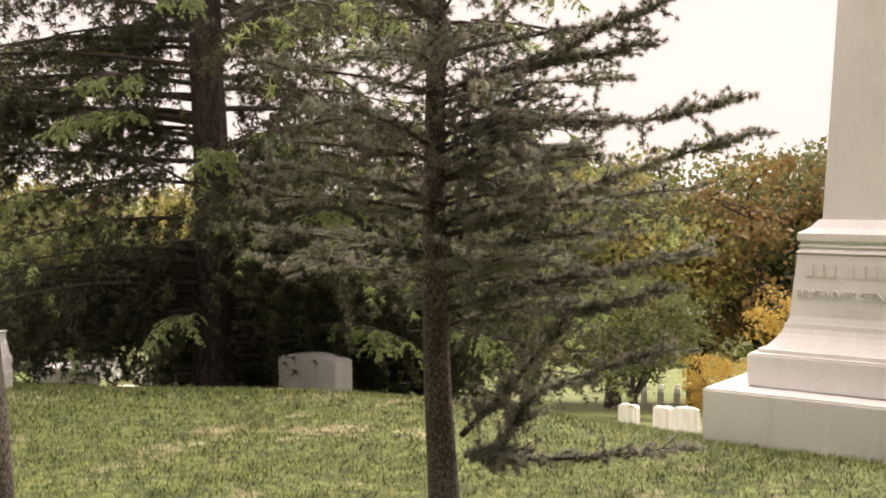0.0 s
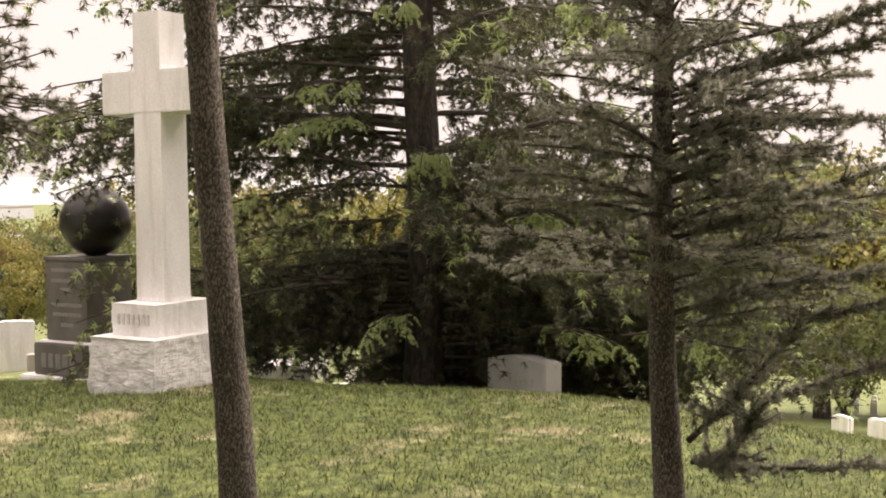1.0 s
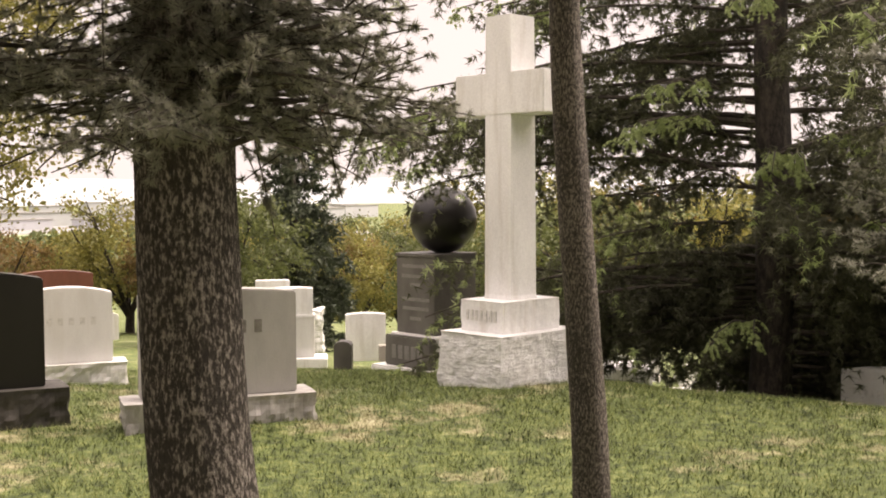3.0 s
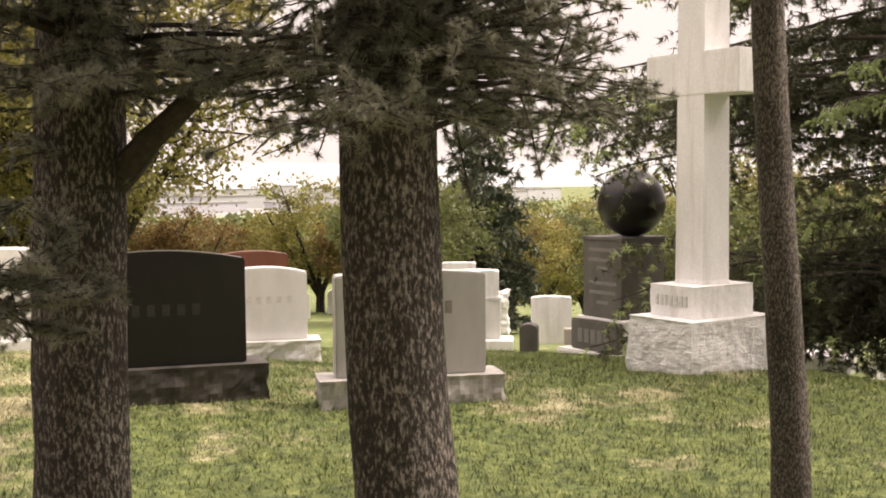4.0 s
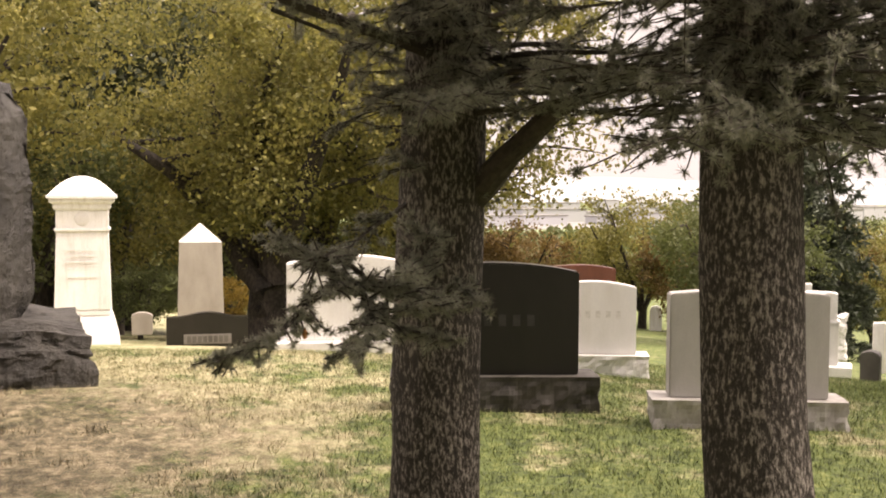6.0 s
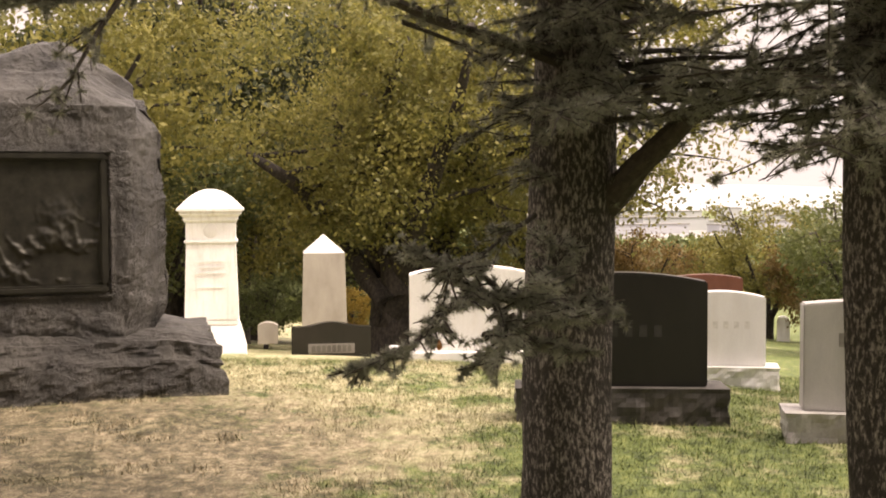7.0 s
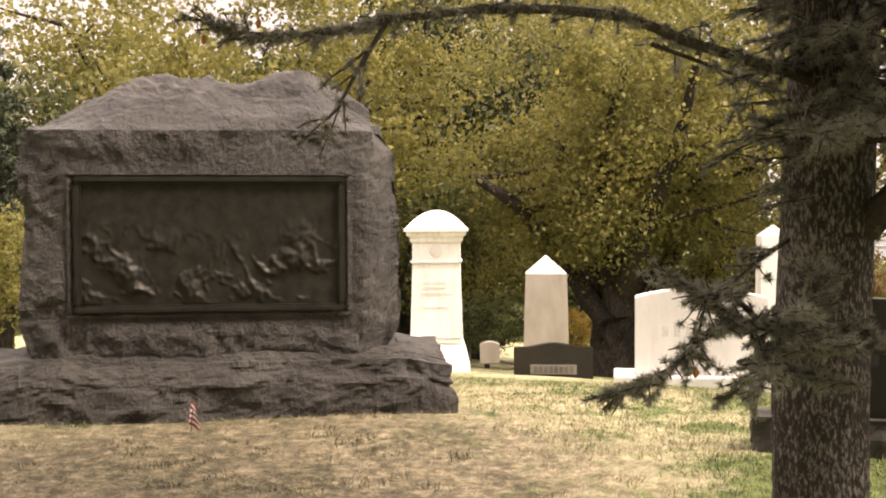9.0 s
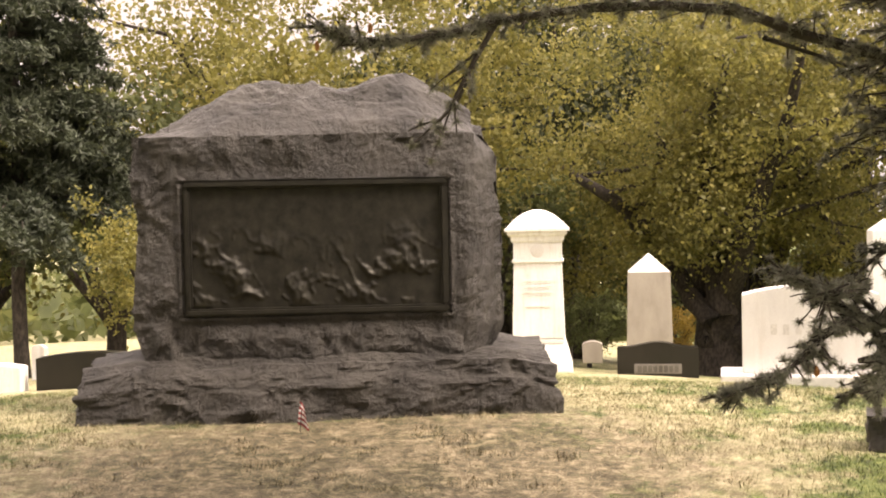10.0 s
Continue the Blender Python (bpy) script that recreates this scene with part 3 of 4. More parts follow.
def headstone(name, x, y, az, wide, high, deep, rise, mat, label, base=None, base_mat=HEWN, wave=False, sink=0.06, group="", z=None):
    """A slab on a base; base is (extra width, height, extra depth, rough)."""
    m = on_ground(x, y, az, sink) if z is None else pose(x, y, z, 0, 0, az)
    t = thing(name, m, label, "headstone", group)
    b = 0.0
    if base:
        ew, bh, ed, rough = base
        bm = hewn(-deep / 2 - ed, deep / 2 + ed, -wide / 2 - ew, wide / 2 + ew, -0.12, bh + sink, 0.03, 0.035, x) if rough else block(-deep / 2 - ed, deep / 2 + ed, -wide / 2 - ew, wide / 2 + ew, -0.12, bh + sink, 0.012)
        part("base", bm, base_mat, t)
        b = bh + sink
    part("slab", tablet(-deep / 2, deep / 2, -wide / 2, wide / 2, b, b + high, rise, 0.01, wave), mat, t)
    return t, b


cross_monument()
sphere_monument()
obelisk_monument()
boulder_monument()

t, b = headstone("headstone", -7.83, 3.38, -14, 1.12, 0.745, 0.2, 0.03, GREY, "grey granite headstone with a bowed top on a rock-faced base", (0.13, 0.2, 0.1, True))
bars(t, 0.1, [(-0.3 + 0.115 * i, b + 0.5, 0.055, 0.095) for i in range(6)], ENGRAVED_SHADE, 0.003)
t, b = headstone("headstone", -8.75, 1.72, -8, 1.3, 0.79, 0.2, 0.07, BLACK, "polished black granite headstone with a bowed top on a rough base", (0.15, 0.27, 0.11, True), DARKHEWN)
bars(t, 0.1, [(-0.27 + 0.11 * i, b + 0.42, 0.06, 0.09) for i in range(6)], DIM, 0.001)
t, b = headstone("headstone", -11.62, 3.44, -14, 0.88, 0.7, 0.2, 0.06, PALE, "white granite headstone with a bowed top on a rock-faced base", (0.14, 0.22, 0.1, True), PALE)
bars(t, 0.1, [(-0.27 + 0.105 * i, b + 0.42, 0.05, 0.075) for i in range(6)], FAINT, 0.003)
t, b = headstone("headstone", -15.1, 4.36, -10, 0.95, 1.06, 0.2, 0.05, RED, "polished red granite headstone with a bowed top", (0.1, 0.2, 0.1, False), PALE)
t, b = headstone("headstone", -15.0, 1.22, -2, 1.62, 0.98, 0.45, 0.11, PALE, "wide white granite family stone with a low gabled top", (0.27, 0.2, 0.2, False), PALE)
bars(t, 0.225, [(-0.44 + 0.147 * i, b + 0.55, 0.075, 0.13) for i in range(7)], FAINT, 0.003)
t, b = headstone("headstone", -7.09, 10.41, -97, 0.85, 0.5, 0.28, 0.05, PALE, "grey granite headstone with a rounded top beyond the brow", None, sink=0.1, z=-0.22)
bars(t, 0.14, [(-0.24 + 0.08 * i, 0.3, 0.045, 0.075) for i in range(7)], FAINT, 0.002)
headstone("headstone", -13.85, 8.3, -28, 0.56, 0.66, 0.15, 0.02, MARBLE, "small plain white marble headstone", None, sink=0.1, z=-0.2)
headstone("headstone", -12.62, 7.22, -38, 0.22, 0.36, 0.22, 0.04, DARKGREY, "low dark granite marker with a rounded top", None, sink=0.1, z=-0.1)
headstone("headstone", -13.2, 8.25, -28, 0.24, 0.22, 0.2, 0.0, TAN, "low brown stone marker", None, sink=0.1, z=-0.12)
headstone("headstone", -15.36, 7.62, -25, 0.5, 0.98, 0.16, 0.0, MARBLE, "plain upright white marble headstone", (0.12, 0.14, 0.1, False), MARBLE, z=-0.3)
t, b = headstone("headstone", -13.84, 7.16, -30, 0.56, 0.56, 0.24, 0.0, PALE, "two-tiered white marble headstone on a thin base", (0.17, 0.1, 0.14, False), MARBLE, z=-0.2)
part("upper_tier", tablet(-0.11, 0.11, -0.26, 0.26, b + 0.56, b + 0.93, 0.01, 0.012), MARBLE, t)
part("coping", block(-0.13, 0.13, -0.29, 0.29, b + 0.53, b + 0.58, 0.01), MARBLE, t)
rock = thing("headstone", pose(-16.3, 8.75, -0.3, 0, 0, -30), "small rock-faced white marble marker on the slope", "headstone")
part("slab", hewn(-0.15, 0.15, -0.22, 0.22, -0.1, 0.6, 0.04, 0.03, 2, True), MARBLE_ROCK, rock)
t, b = headstone("headstone", -21.15, -0.74, 3, 1.44, 0.6, 0.25, 0.09, BLACK, "low black granite headstone with waved top and pale panel", None, wave=True, z=-0.72)
part("name_panel", block(0.12, 0.134, -0.42, 0.42, 0.12, 0.3, 0.006), SILVER, t, "pale grey carved name panel")
for i in range(8):
    part("letter", block(0.13, 0.142, -0.36 + 0.093 * i, -0.29 + 0.093 * i, 0.15, 0.27, 0.003), DARKGREY, t)
headstone("headstone", -24.6, -2.15, 3, 0.42, 0.4, 0.3, 0.06, TAN, "low brown stone marker with a rounded top", None, z=-0.85)
headstone("headstone", -14.0, -7.9, 12, 1.5, 0.52, 0.25, 0.07, BLACK, "low black granite headstone with a bowed top", None, z=0.0)
headstone("headstone", -13.7, -9.2, 12, 0.8, 0.46, 0.3, 0.04, MARBLE, "low white marble headstone", None, z=-0.05)


def pillar():
    m = pose(-20.45, -2.79, -0.75, 0, 0, 5)
    t = thing("pillar_monument", m, "white marble pillar monument with a domed cap and carved frieze", "monument")
    part("plinth", stack([(0, 0.6, 0.6), (0.35, 0.58, 0.58), (0.6, 0.52, 0.52), (0.78, 0.47, 0.47)]), MARBLE, t)
    part("base_moulding", block(-0.46, 0.46, -0.46, 0.46, 0.78, 0.9, 0.03), MARBLE, t)
    part("shaft", stack([(0.9, 0.455, 0.455), (2.22, 0.415, 0.415)]), MARBLE, t)
    part("band", block(-0.45, 0.45, -0.45, 0.45, 2.2, 2.27, 0.02), MARBLE, t)
    part("frieze", block(-0.42, 0.42, -0.42, 0.42, 2.27, 2.56, 0.01), MARBLE, t)
    bm = bmesh.new()
    bmesh.ops.create_uvsphere(bm, u_segments=20, v_segments=10, radius=0.13, matrix=Matrix.Translation((0.41, 0, 2.42)) @ Matrix.Diagonal((0.25, 1, 1, 1)))
    part("medallion", bm, PALE, t, "round carved medallion")
    part("cornice", stack([(2.56, 0.43, 0.43), (2.6, 0.46, 0.46), (2.66, 0.46, 0.46), (2.7, 0.52, 0.52), (2.76, 0.52, 0.52)]), MARBLE, t)
    part("cap", stack([(2.76, 0.56, 0.56), (2.81, 0.56, 0.56)] + [(2.81 + 0.33 * (1 - u * u), 0.54 * u, 0.54 * u) for u in (0.98, 0.85, 0.7, 0.55, 0.4, 0.25, 0.1)]), MARBLE, t, "domed marble cap")
    bars(t, 0.45, [(0, 1.9, 0.5, 0.03), (0, 1.8, 0.4, 0.03), (0, 1.7, 0.5, 0.03), (0, 1.45, 0.45, 0.03)], MARBLE, 0.003)


def short_obelisk(x, y, z, label, mat, wide, high, tip):
    t = thing("obelisk", pose(x, y, z, 0, 0, 3), label, "monument")
    part("shaft", stack([(0, wide * 0.56, wide * 0.56), (high, wide * 0.5, wide * 0.5)]), mat, t)
    part("point", stack([(high, wide * 0.5, wide * 0.5), (high + tip, 0.01, 0.01)]), PALE if mat is TAN else mat, t, "paler pyramid tip")


pillar()
short_obelisk(-23.5, -0.93, -0.95, "short grey-brown granite obelisk with a pale pointed top", TAN, 0.82, 2.08, 0.36)
short_obelisk(-22.0, 3.3, -1.2, "slender white marble column behind the trees", MARBLE, 0.5, 3.1, 0.2)


def flag():
    t = thing("grave_flag", on_ground(-9.2, -3.47, 14), "small red and white striped flag drooping from a thin stick", "flag")
    v, f = tube([(0, -0.02, -0.05), (0, 0.0, 0.15), (0, 0.01, 0.3)], [0.004, 0.004, 0.003], 6)
    solid("stick", v, f, BARK_BROWN, t)
    for i in range(9):
        a, c = 0.008 * i, 0.26 - 0.022 * i
        rows = [(0.012 * math.sin(5 * u + i * 0.5), -0.01 - 0.35 * a + u * (0.035 + 0.9 * a), c - 0.06 * u * u - k) for k in (0.0, 0.022) for u in (0, 0.25, 0.5, 0.75, 1.0)]
        solid("stripe", rows, [(k, k + 1, k + 6, k + 5) for k in range(4)], FLAG_WHITE if i % 2 else FLAG_RED, t)


FLAG_RED, FLAG_WHITE = plain("flag_red", (0.3, 0.05, 0.05)), plain("flag_white", (0.7, 0.68, 0.65))
flag()

# ledgers and kerbs on the slope beyond the brow
for x, y, z, az, w, d, h in ((-11.2, 10.7, -0.8, -50, 0.75, 0.7, 0.66), (-12.6, 12.6, -1.5, -50, 1.6, 0.8, 0.6), (-3.3, 12.4, -1.0, -82, 2.2, 0.4, 0.3)):
    t = thing("grave_ledger", pose(x, y, z, 0, 0, az), "low white marble grave ledger on the slope", "grave ledger")
    part("slab", block(-d / 2, d / 2, -w / 2, w / 2, 0, h, 0.03), MARBLE, t)

# rows of small white markers down the slope
rngm = np.random.default_rng(4)
first = None


def marker(x, y, az):
    global first
    z = float(height(x, y)) - 0.05
    if first is None:
        first = tagged(part("grave_marker", tablet(-0.05, 0.05, -0.17, 0.17, 0, 0.65, 0.06, 0.01), MARBLE), "small upright white marble grave marker with a rounded top", "grave marker", "rows of white grave markers")
        first.matrix_world = pose(x, y, z, 0, 0, az)
        return
    copy_thing(first, pose(x, y, z, 0, rngm.uniform(-2, 2), az + rngm.uniform(-3, 3)))


for r in range(5):
    for k in range(6):
        d, yaw = 26 + 2.6 * r + rngm.uniform(-0.9, 0.9), 11.5 + 1.5 * k + rngm.uniform(-0.6, 0.6)
        marker(-d * math.sin(radians(yaw)), d * math.cos(radians(yaw)), -85)
for r in range(3):
    for k in range(11):
        d, yaw = 62 + 5 * r, 10.5 + 0.8 * k
        marker(-d * math.sin(radians(yaw)), d * math.cos(radians(yaw)), -85)
for r in range(4):
    for k in range(9):
        d, yaw = 32 + 3.4 * r + rngm.uniform(-1.5, 1.5), 37 + 1.8 * k + 0.7 * r + rngm.uniform(-0.8, 0.8)
        marker(-d * math.sin(radians(yaw)), d * math.cos(radians(yaw)), -70)
for x, y in ((-31.0, 11.5), (-28.5, 12.6), (-33, 16), (-27, 9.2), (-36, 13.4), (-22.5, 10.6), (-19.5, -12.0)):
    marker(x, y, -15)


# ---- trees ----
def conifer(label, base, top, r0, r1, limbs, mat, bark_mat, seed, tufts=30, needle=0.045, count=16, width=0.003, fan=0.35, hang=0.0, tips=None, tip_share=0.0, cone=1.2, lean=(0, 0), dense=12, thick=0.008, twigs=True, heavy=(), inner=0.1, rich=(), sprays=(), canopy=None, name="conifer_tree"):
    """A tree with a tapered trunk from base up to top; limbs are arrays of points; shoots with needle tufts spring from each limb."""
    rng = np.random.default_rng(seed)
    t = thing(name, pose(*base), label, "conifer")
    b = np.array(base)
    zs = np.linspace(-0.3, top - base[2], 26)
    path = [(lean[0] * z + 0.03 * math.sin(z * 1.3 + seed), lean[1] * z + 0.03 * math.cos(z * 1.1 + seed), z) for z in zs]
    rad = [r0 + (r1 - r0) * max(0, z) / (top - base[2]) + (0.25 * r0 * max(0, 0.35 - z) if z < 0.35 else 0) for z in zs]
    v, f = tube(path, rad, 40, 0.07)
    solid("trunk", v, f, bark_mat, t, "", True)
    woods, cents, axes, tcents, taxes = [], [], [], [], []
    for p in heavy:
        p = np.asarray(p) - b
        woods.append(tube(along(p, np.linspace(0, 1, 16)), np.linspace(0.4 * r0, 0.1 * r0, 16), 10, 0.12))
    plenty = len(limbs) + len(heavy)
    for order, p in enumerate(list(limbs) + list(heavy) + list(rich)):
        p = np.asarray(p) - b
        length = np.linalg.norm(np.diff(p, axis=0), axis=1).sum()
        r = 0.006 + thick * length
        woods.append(tube(along(p, np.linspace(0, 1, 12)), np.linspace(r, 0.2 * r, 12), 6, 0.1))
        n = max(3, int(length * dense * (1 if order < plenty else 3.2)))
        us = rng.uniform(inner, 1.0, n)
        ss, da, db = along(p, us), along(p, np.minimum(1, us + 0.05)), along(p, np.maximum(0, us - 0.05))
        for u, s, d in zip(us, ss, da - db):
            d = d / (np.linalg.norm(d) + 1e-9) + rng.normal(scale=0.75, size=3) * (1, 1, 0.35)
            d[2] -= hang * 0.4
            d /= np.linalg.norm(d)
            ln = fan * rng.uniform(0.4, 1.2) * (1.15 - 0.5 * u) * (1 if order < plenty else 0.55)
            q = bough(s, math.degrees(math.atan2(d[1], d[0])), ln * math.hypot(d[0], d[1]), ln * d[2], hang * ln, 5, 0.12, rng)
            if twigs:
                woods.append(tube(q, np.linspace(0.004, 0.002, 5), 3))
            k = max(2, int(tufts * ln))
            c = along(q, rng.uniform(0.05, 1, k)) + rng.normal(scale=0.15 * needle, size=(k, 3))
            ax = np.tile((q[-1] - q[0]) / (np.linalg.norm(q[-1] - q[0]) + 1e-9), (k, 1)) * 0.5 - np.array((0, 0, hang * 0.5))
            if tips is not None and rng.random() < tip_share * max(0, u - 0.45):
                tcents.append(c), taxes.append(ax)
            else:
                cents.append(c), axes.append(ax)
    fringe = []
    for p in sprays:
        p = np.asarray(p) - b
        woods.append(tube(p, np.linspace(0.012, 0.004, len(p)), 4))
        for u in rng.uniform(0.15, 1.0, 12):
            s = along(p, np.array([u]))[0]
            q = bough(s, rng.uniform(0, 360), 0.17 * rng.uniform(0.3, 1.0), 0.02, 0.17 * rng.uniform(0.25, 1.1), 6)
            fringe.append(along(q, rng.uniform(0, 1, 13)))
    if fringe:
        c = np.concatenate(fringe)
        v, f = needles(c, np.tile((0.0, 0.0, -1.0), (len(c), 1)), rng, 9, 0.036, 0.0055, 0.9)
        tagged(solid("fresh_foliage", v, f, tips, t, "pale green drooping branch tips"), "", "", "", "stuff")
    if canopy is not None:
        # Unseen crown above the view, added to shade lawn, trunks and boulder.
        z0, z1, r = canopy
        n = int(240 * r * r)
        c = rng.normal(size=(n, 3))
        c /= np.linalg.norm(c, axis=1, keepdims=True)
        c *= rng.uniform(0.25, 1.0, (n, 1)) ** 0.5
        c = c * (r, r, (z1 - z0) / 2) + (0, 0, (z0 + z1) / 2 - base[2])
        v, f = needles(c, np.zeros((n, 3)), rng, 9, 0.3, 0.022, 1.0)
        solid("unseen_crown", v, f, mat, t, "unseen needle crown high on the trunk, added for its shade")
    v, f = joined(woods)
    tagged(solid("branchwork", v, f, TWIG, t), "dark bare branches", "", "", "stuff")
    for cs, xs, mt in ((cents, axes, mat), (tcents, taxes, tips)):
        if cs:
            v, f = needles(np.concatenate(cs), np.concatenate(xs), rng, count, needle, width, cone)
            solid("crown", v, f, mt, t)
    return t


def whorls(base, z0, z1, n, length, rise, droop, rng, taper=0.8, sector=None, trunk=0.1):
    out = []
    for i in range(n):
        u = (i + rng.random()) / n
        z = z0 + (z1 - z0) * u
        az = rng.uniform(0, 360) if sector is None else rng.uniform(*sector)
        ln = length * (1 - taper * u) * rng.uniform(0.65, 1.1)
        out.append(bough((base[0], base[1], z), az, ln, rise * ln, droop * ln, 9, 0.06, rng))
    return out


rng = np.random.default_rng(11)
# young cedar with grey-green needles
sap = (-2.7, 5.36, 0.48)
explicit = [
    [(-2.71, 5.36, 2.68), (-2.24, 5.50, 2.82), (-1.95, 5.61, 2.84), (-1.71, 5.70, 2.91)],
    [(-2.71, 5.36, 2.65), (-2.24, 5.50, 2.78), (-1.93, 5.54, 2.97), (-1.61, 5.65, 3.09)],
    [(-2.71, 5.36, 2.30), (-2.21, 5.42, 2.51), (-1.66, 5.55, 2.50), (-1.27, 5.66, 2.60)],
    [(-2.71, 5.36, 1.92), (-2.21, 5.42, 2.09), (-1.66, 5.55, 2.29), (-1.18, 5.69, 2.44)],
    [(-2.63, 5.40, 0.87), (-2.34, 5.36, 1.14), (-2.04, 5.40, 1.53), (-1.57, 5.57, 1.68)],
    [(-2.61, 5.41, 0.76), (-2.36, 5.35, 0.85), (-2.22, 5.33, 1.13), (-1.75, 5.42, 1.32), (-1.50, 5.51, 1.39)],
    [(-2.61, 5.41, 0.76), (-2.30, 5.28, 0.80), (-1.89, 5.38, 0.84), (-1.43, 5.45, 0.93)],
    [(-2.72, 5.36, 1.53), (-2.24, 5.50, 1.69), (-1.81, 5.58, 1.76), (-1.44, 5.70, 1.87)],
]
limbs = whorls(sap, 1.65, 4.5, 50, 1.25, 0.25, 0.12, rng, 0.5) + whorls(sap, 1.45, 2.6, 16, 1.0, 0.3, 0.1, rng, 0.3, (-40, 60))
conifer("young blue-grey cedar with upswept branches and slender trunk", sap, 4.9, 0.08, 0.025, limbs, NEEDLES, BARK_FINE, 3, 38, 0.032, 24, 0.003, 0.33, 0.0, lean=(-0.02, -0.01), dense=26, inner=0.05, rich=[np.array(e) for e in explicit])

# large deodar cedar
ced = (-8.3, 10.15, -0.35)
spray_ends = [
    (-7.47, 8.86, 3.99),
    (-7.28, 9.02, 2.46),
    (-6.7, 9.45, 2.62),
    (-6.41, 9.64, 2.47),
    (-6.23, 9.76, 1.8),
    (-5.96, 9.92, 0.68),
    (-6.16, 9.8, 3.78),
    (-5.9, 9.96, 3.84),
    (-8.11, 8.28, 2.84),
    (-8.37, 8.03, 2.78),
    (-8.07, 8.32, 3.2),
    (-7.62, 8.73, 0.77),
    (-4.24, 10.39, 1.56),
    (-4.34, 10.34, 2.22),
    (-4.09, 10.45, 1.01),
    (-4.09, 10.45, 2.41),
    (-4.89, 10.09, 0.67),
    (-5.66, 9.65, 0.67),
    (-4.34, 10.34, 2.68),
    (-6.89, 8.79, 2.44),
    (-6.51, 9.08, 2.61),
    (-5.51, 9.74, 2.28),
    (-5.89, 9.51, 1.84),
    (-6.24, 9.28, 3.8),
]
limbs = whorls(ced, 2.1, 8.5, 100, 5.0, 0.14, 0.2, rng, 0.45, (-52, 250)) + whorls(ced, 0.6, 2.2, 26, 4.4, 0.1, 0.22, rng, 0.2, (35, 255)) + whorls(ced, 1.3, 2.2, 8, 3.6, 0.1, 0.12, rng, 0.2, (-60, 30)) + whorls(ced, 0.5, 1.9, 26, 4.6, 0.05, 0.1, rng, 0.2, (12, 75))
limbs += [np.array(e) for e in (
    [(-8.41, 9.9, 2.21), (-8.56, 9.5, 2.43), (-8.81, 9.0, 2.15), (-9.22, 8.29, 2.13)],
    [(-8.41, 9.9, 1.89), (-8.58, 9.48, 1.78), (-8.76, 8.77, 1.88)],
    [(-8.15, 10.11, 1.36), (-7.59, 10.28, 1.37), (-6.95, 10.48, 1.33)],
    [(-8.17, 10.09, 1.45), (-7.69, 10.21, 1.8), (-7.17, 10.09, 2.23)],
    [(-8.6, 9.6, 2.4), (-9.9, 8.8, 2.85), (-10.5, 8.2, 3.05), (-11.2, 7.9, 2.95)],
    [(-8.6, 9.3, 1.2), (-9.6, 8.5, 1.25), (-10.2, 8.0, 1.35), (-10.7, 7.4, 1.38)])]
sprays = []
for ex, ey, ez in spray_ends:
    back = Vector((ced[0] - ex, ced[1] - ey, 0)).normalized()
    for k in range(3):
        a, c = rng.uniform(-0.22, 0.22, 2)
        sprays.append(np.array([(ex + back.x * 0.8, ey + back.y * 0.8, ez + 0.02), (ex + back.x * 0.35 + a * 0.6, ey + back.y * 0.35 + c * 0.6, ez + 0.1), (ex + a, ey + c, ez + 0.02), (ex + a * 1.3 - back.x * 0.12, ey + c * 1.3 - back.y * 0.12, ez - 0.12)]))
for p in limbs[:100]:
    if p[-1][2] < 4.6 and rng.random() < 0.75:
        e = p[-1]
        for k in range(2):
            a = rng.uniform(-0.3, 0.3, 2)
            sprays.append(np.array([p[-3] + (a[0] * 0.3, a[1] * 0.3, 0.02), p[-2] + (a[0] * 0.6, a[1] * 0.6, 0.05), e + (a[0], a[1], 0.02), e + (a[0] * 1.3, a[1] * 1.3, -0.1)]))
limbs += whorls(ced, -0.15, 0.8, 44, 4.4, 0.0, 0.06, rng, 0.1, (42, 95)) + whorls(ced, -0.1, 0.9, 24, 3.2, 0.0, 0.05, rng, 0.1, (80, 150)) + whorls(ced, 0.7, 1.4, 14, 3.0, 0.0, 0.2, rng, 0.1, (205, 250))
conifer("large dark deodar cedar with layered drooping boughs", ced, 10.5, 0.23, 0.1, limbs, DEODAR, BARK_BROWN, 5, 20, 0.1, 8, 0.008, 0.75, 0.55, DEODAR_TIPS, 0.5, 0.9, dense=12, thick=0.007, twigs=False, sprays=sprays)

# slim bare trunk
slim = (-4.21, 3.69, 0.45)
limbs = whorls(slim, 4.1, 6.2, 26, 1.6, 0.25, 0.15, rng, 0.4)
conifer("slim cedar with a bare straight trunk and high crown", slim, 6.5, 0.092, 0.05, limbs, NEEDLES, BARK_FINE, 7, 30, 0.034, 24, 0.003, 0.4, 0.05, lean=(-0.019, -0.022))

# two thick cedars under which the camera looks out
tb = (-3.445, 1.405, 0.5)
limbs = whorls(tb, 3.0, 3.9, 34, 1.5, 0.15, 0.08, rng, 0.3, None) + whorls(tb, 2.35, 2.8, 44, 0.75, 0.12, 0.14, rng, 0.1, None)
limbs += whorls(tb, 2.45, 3.1, 44, 0.4, 0.1, 0.3, rng, 0.1, (-110, 110))
limbs += [np.array(e) for e in (
    [(-3.38, 1.42, 2.33), (-3.36, 1.67, 2.42), (-3.44, 1.88, 2.5), (-3.47, 2.05, 2.6)],
    [(-3.38, 1.42, 2.4), (-3.44, 1.73, 2.35), (-3.54, 2.05, 2.4)],
    [(-3.45, 1.3, 2.4), (-3.3, 1.5, 2.45), (-3.2, 1.75, 2.5), (-3.2, 2.0, 2.6)],
    [(-3.4, 1.36, 2.45), (-3.2, 1.3, 2.5), (-3.0, 1.2, 2.45)])]
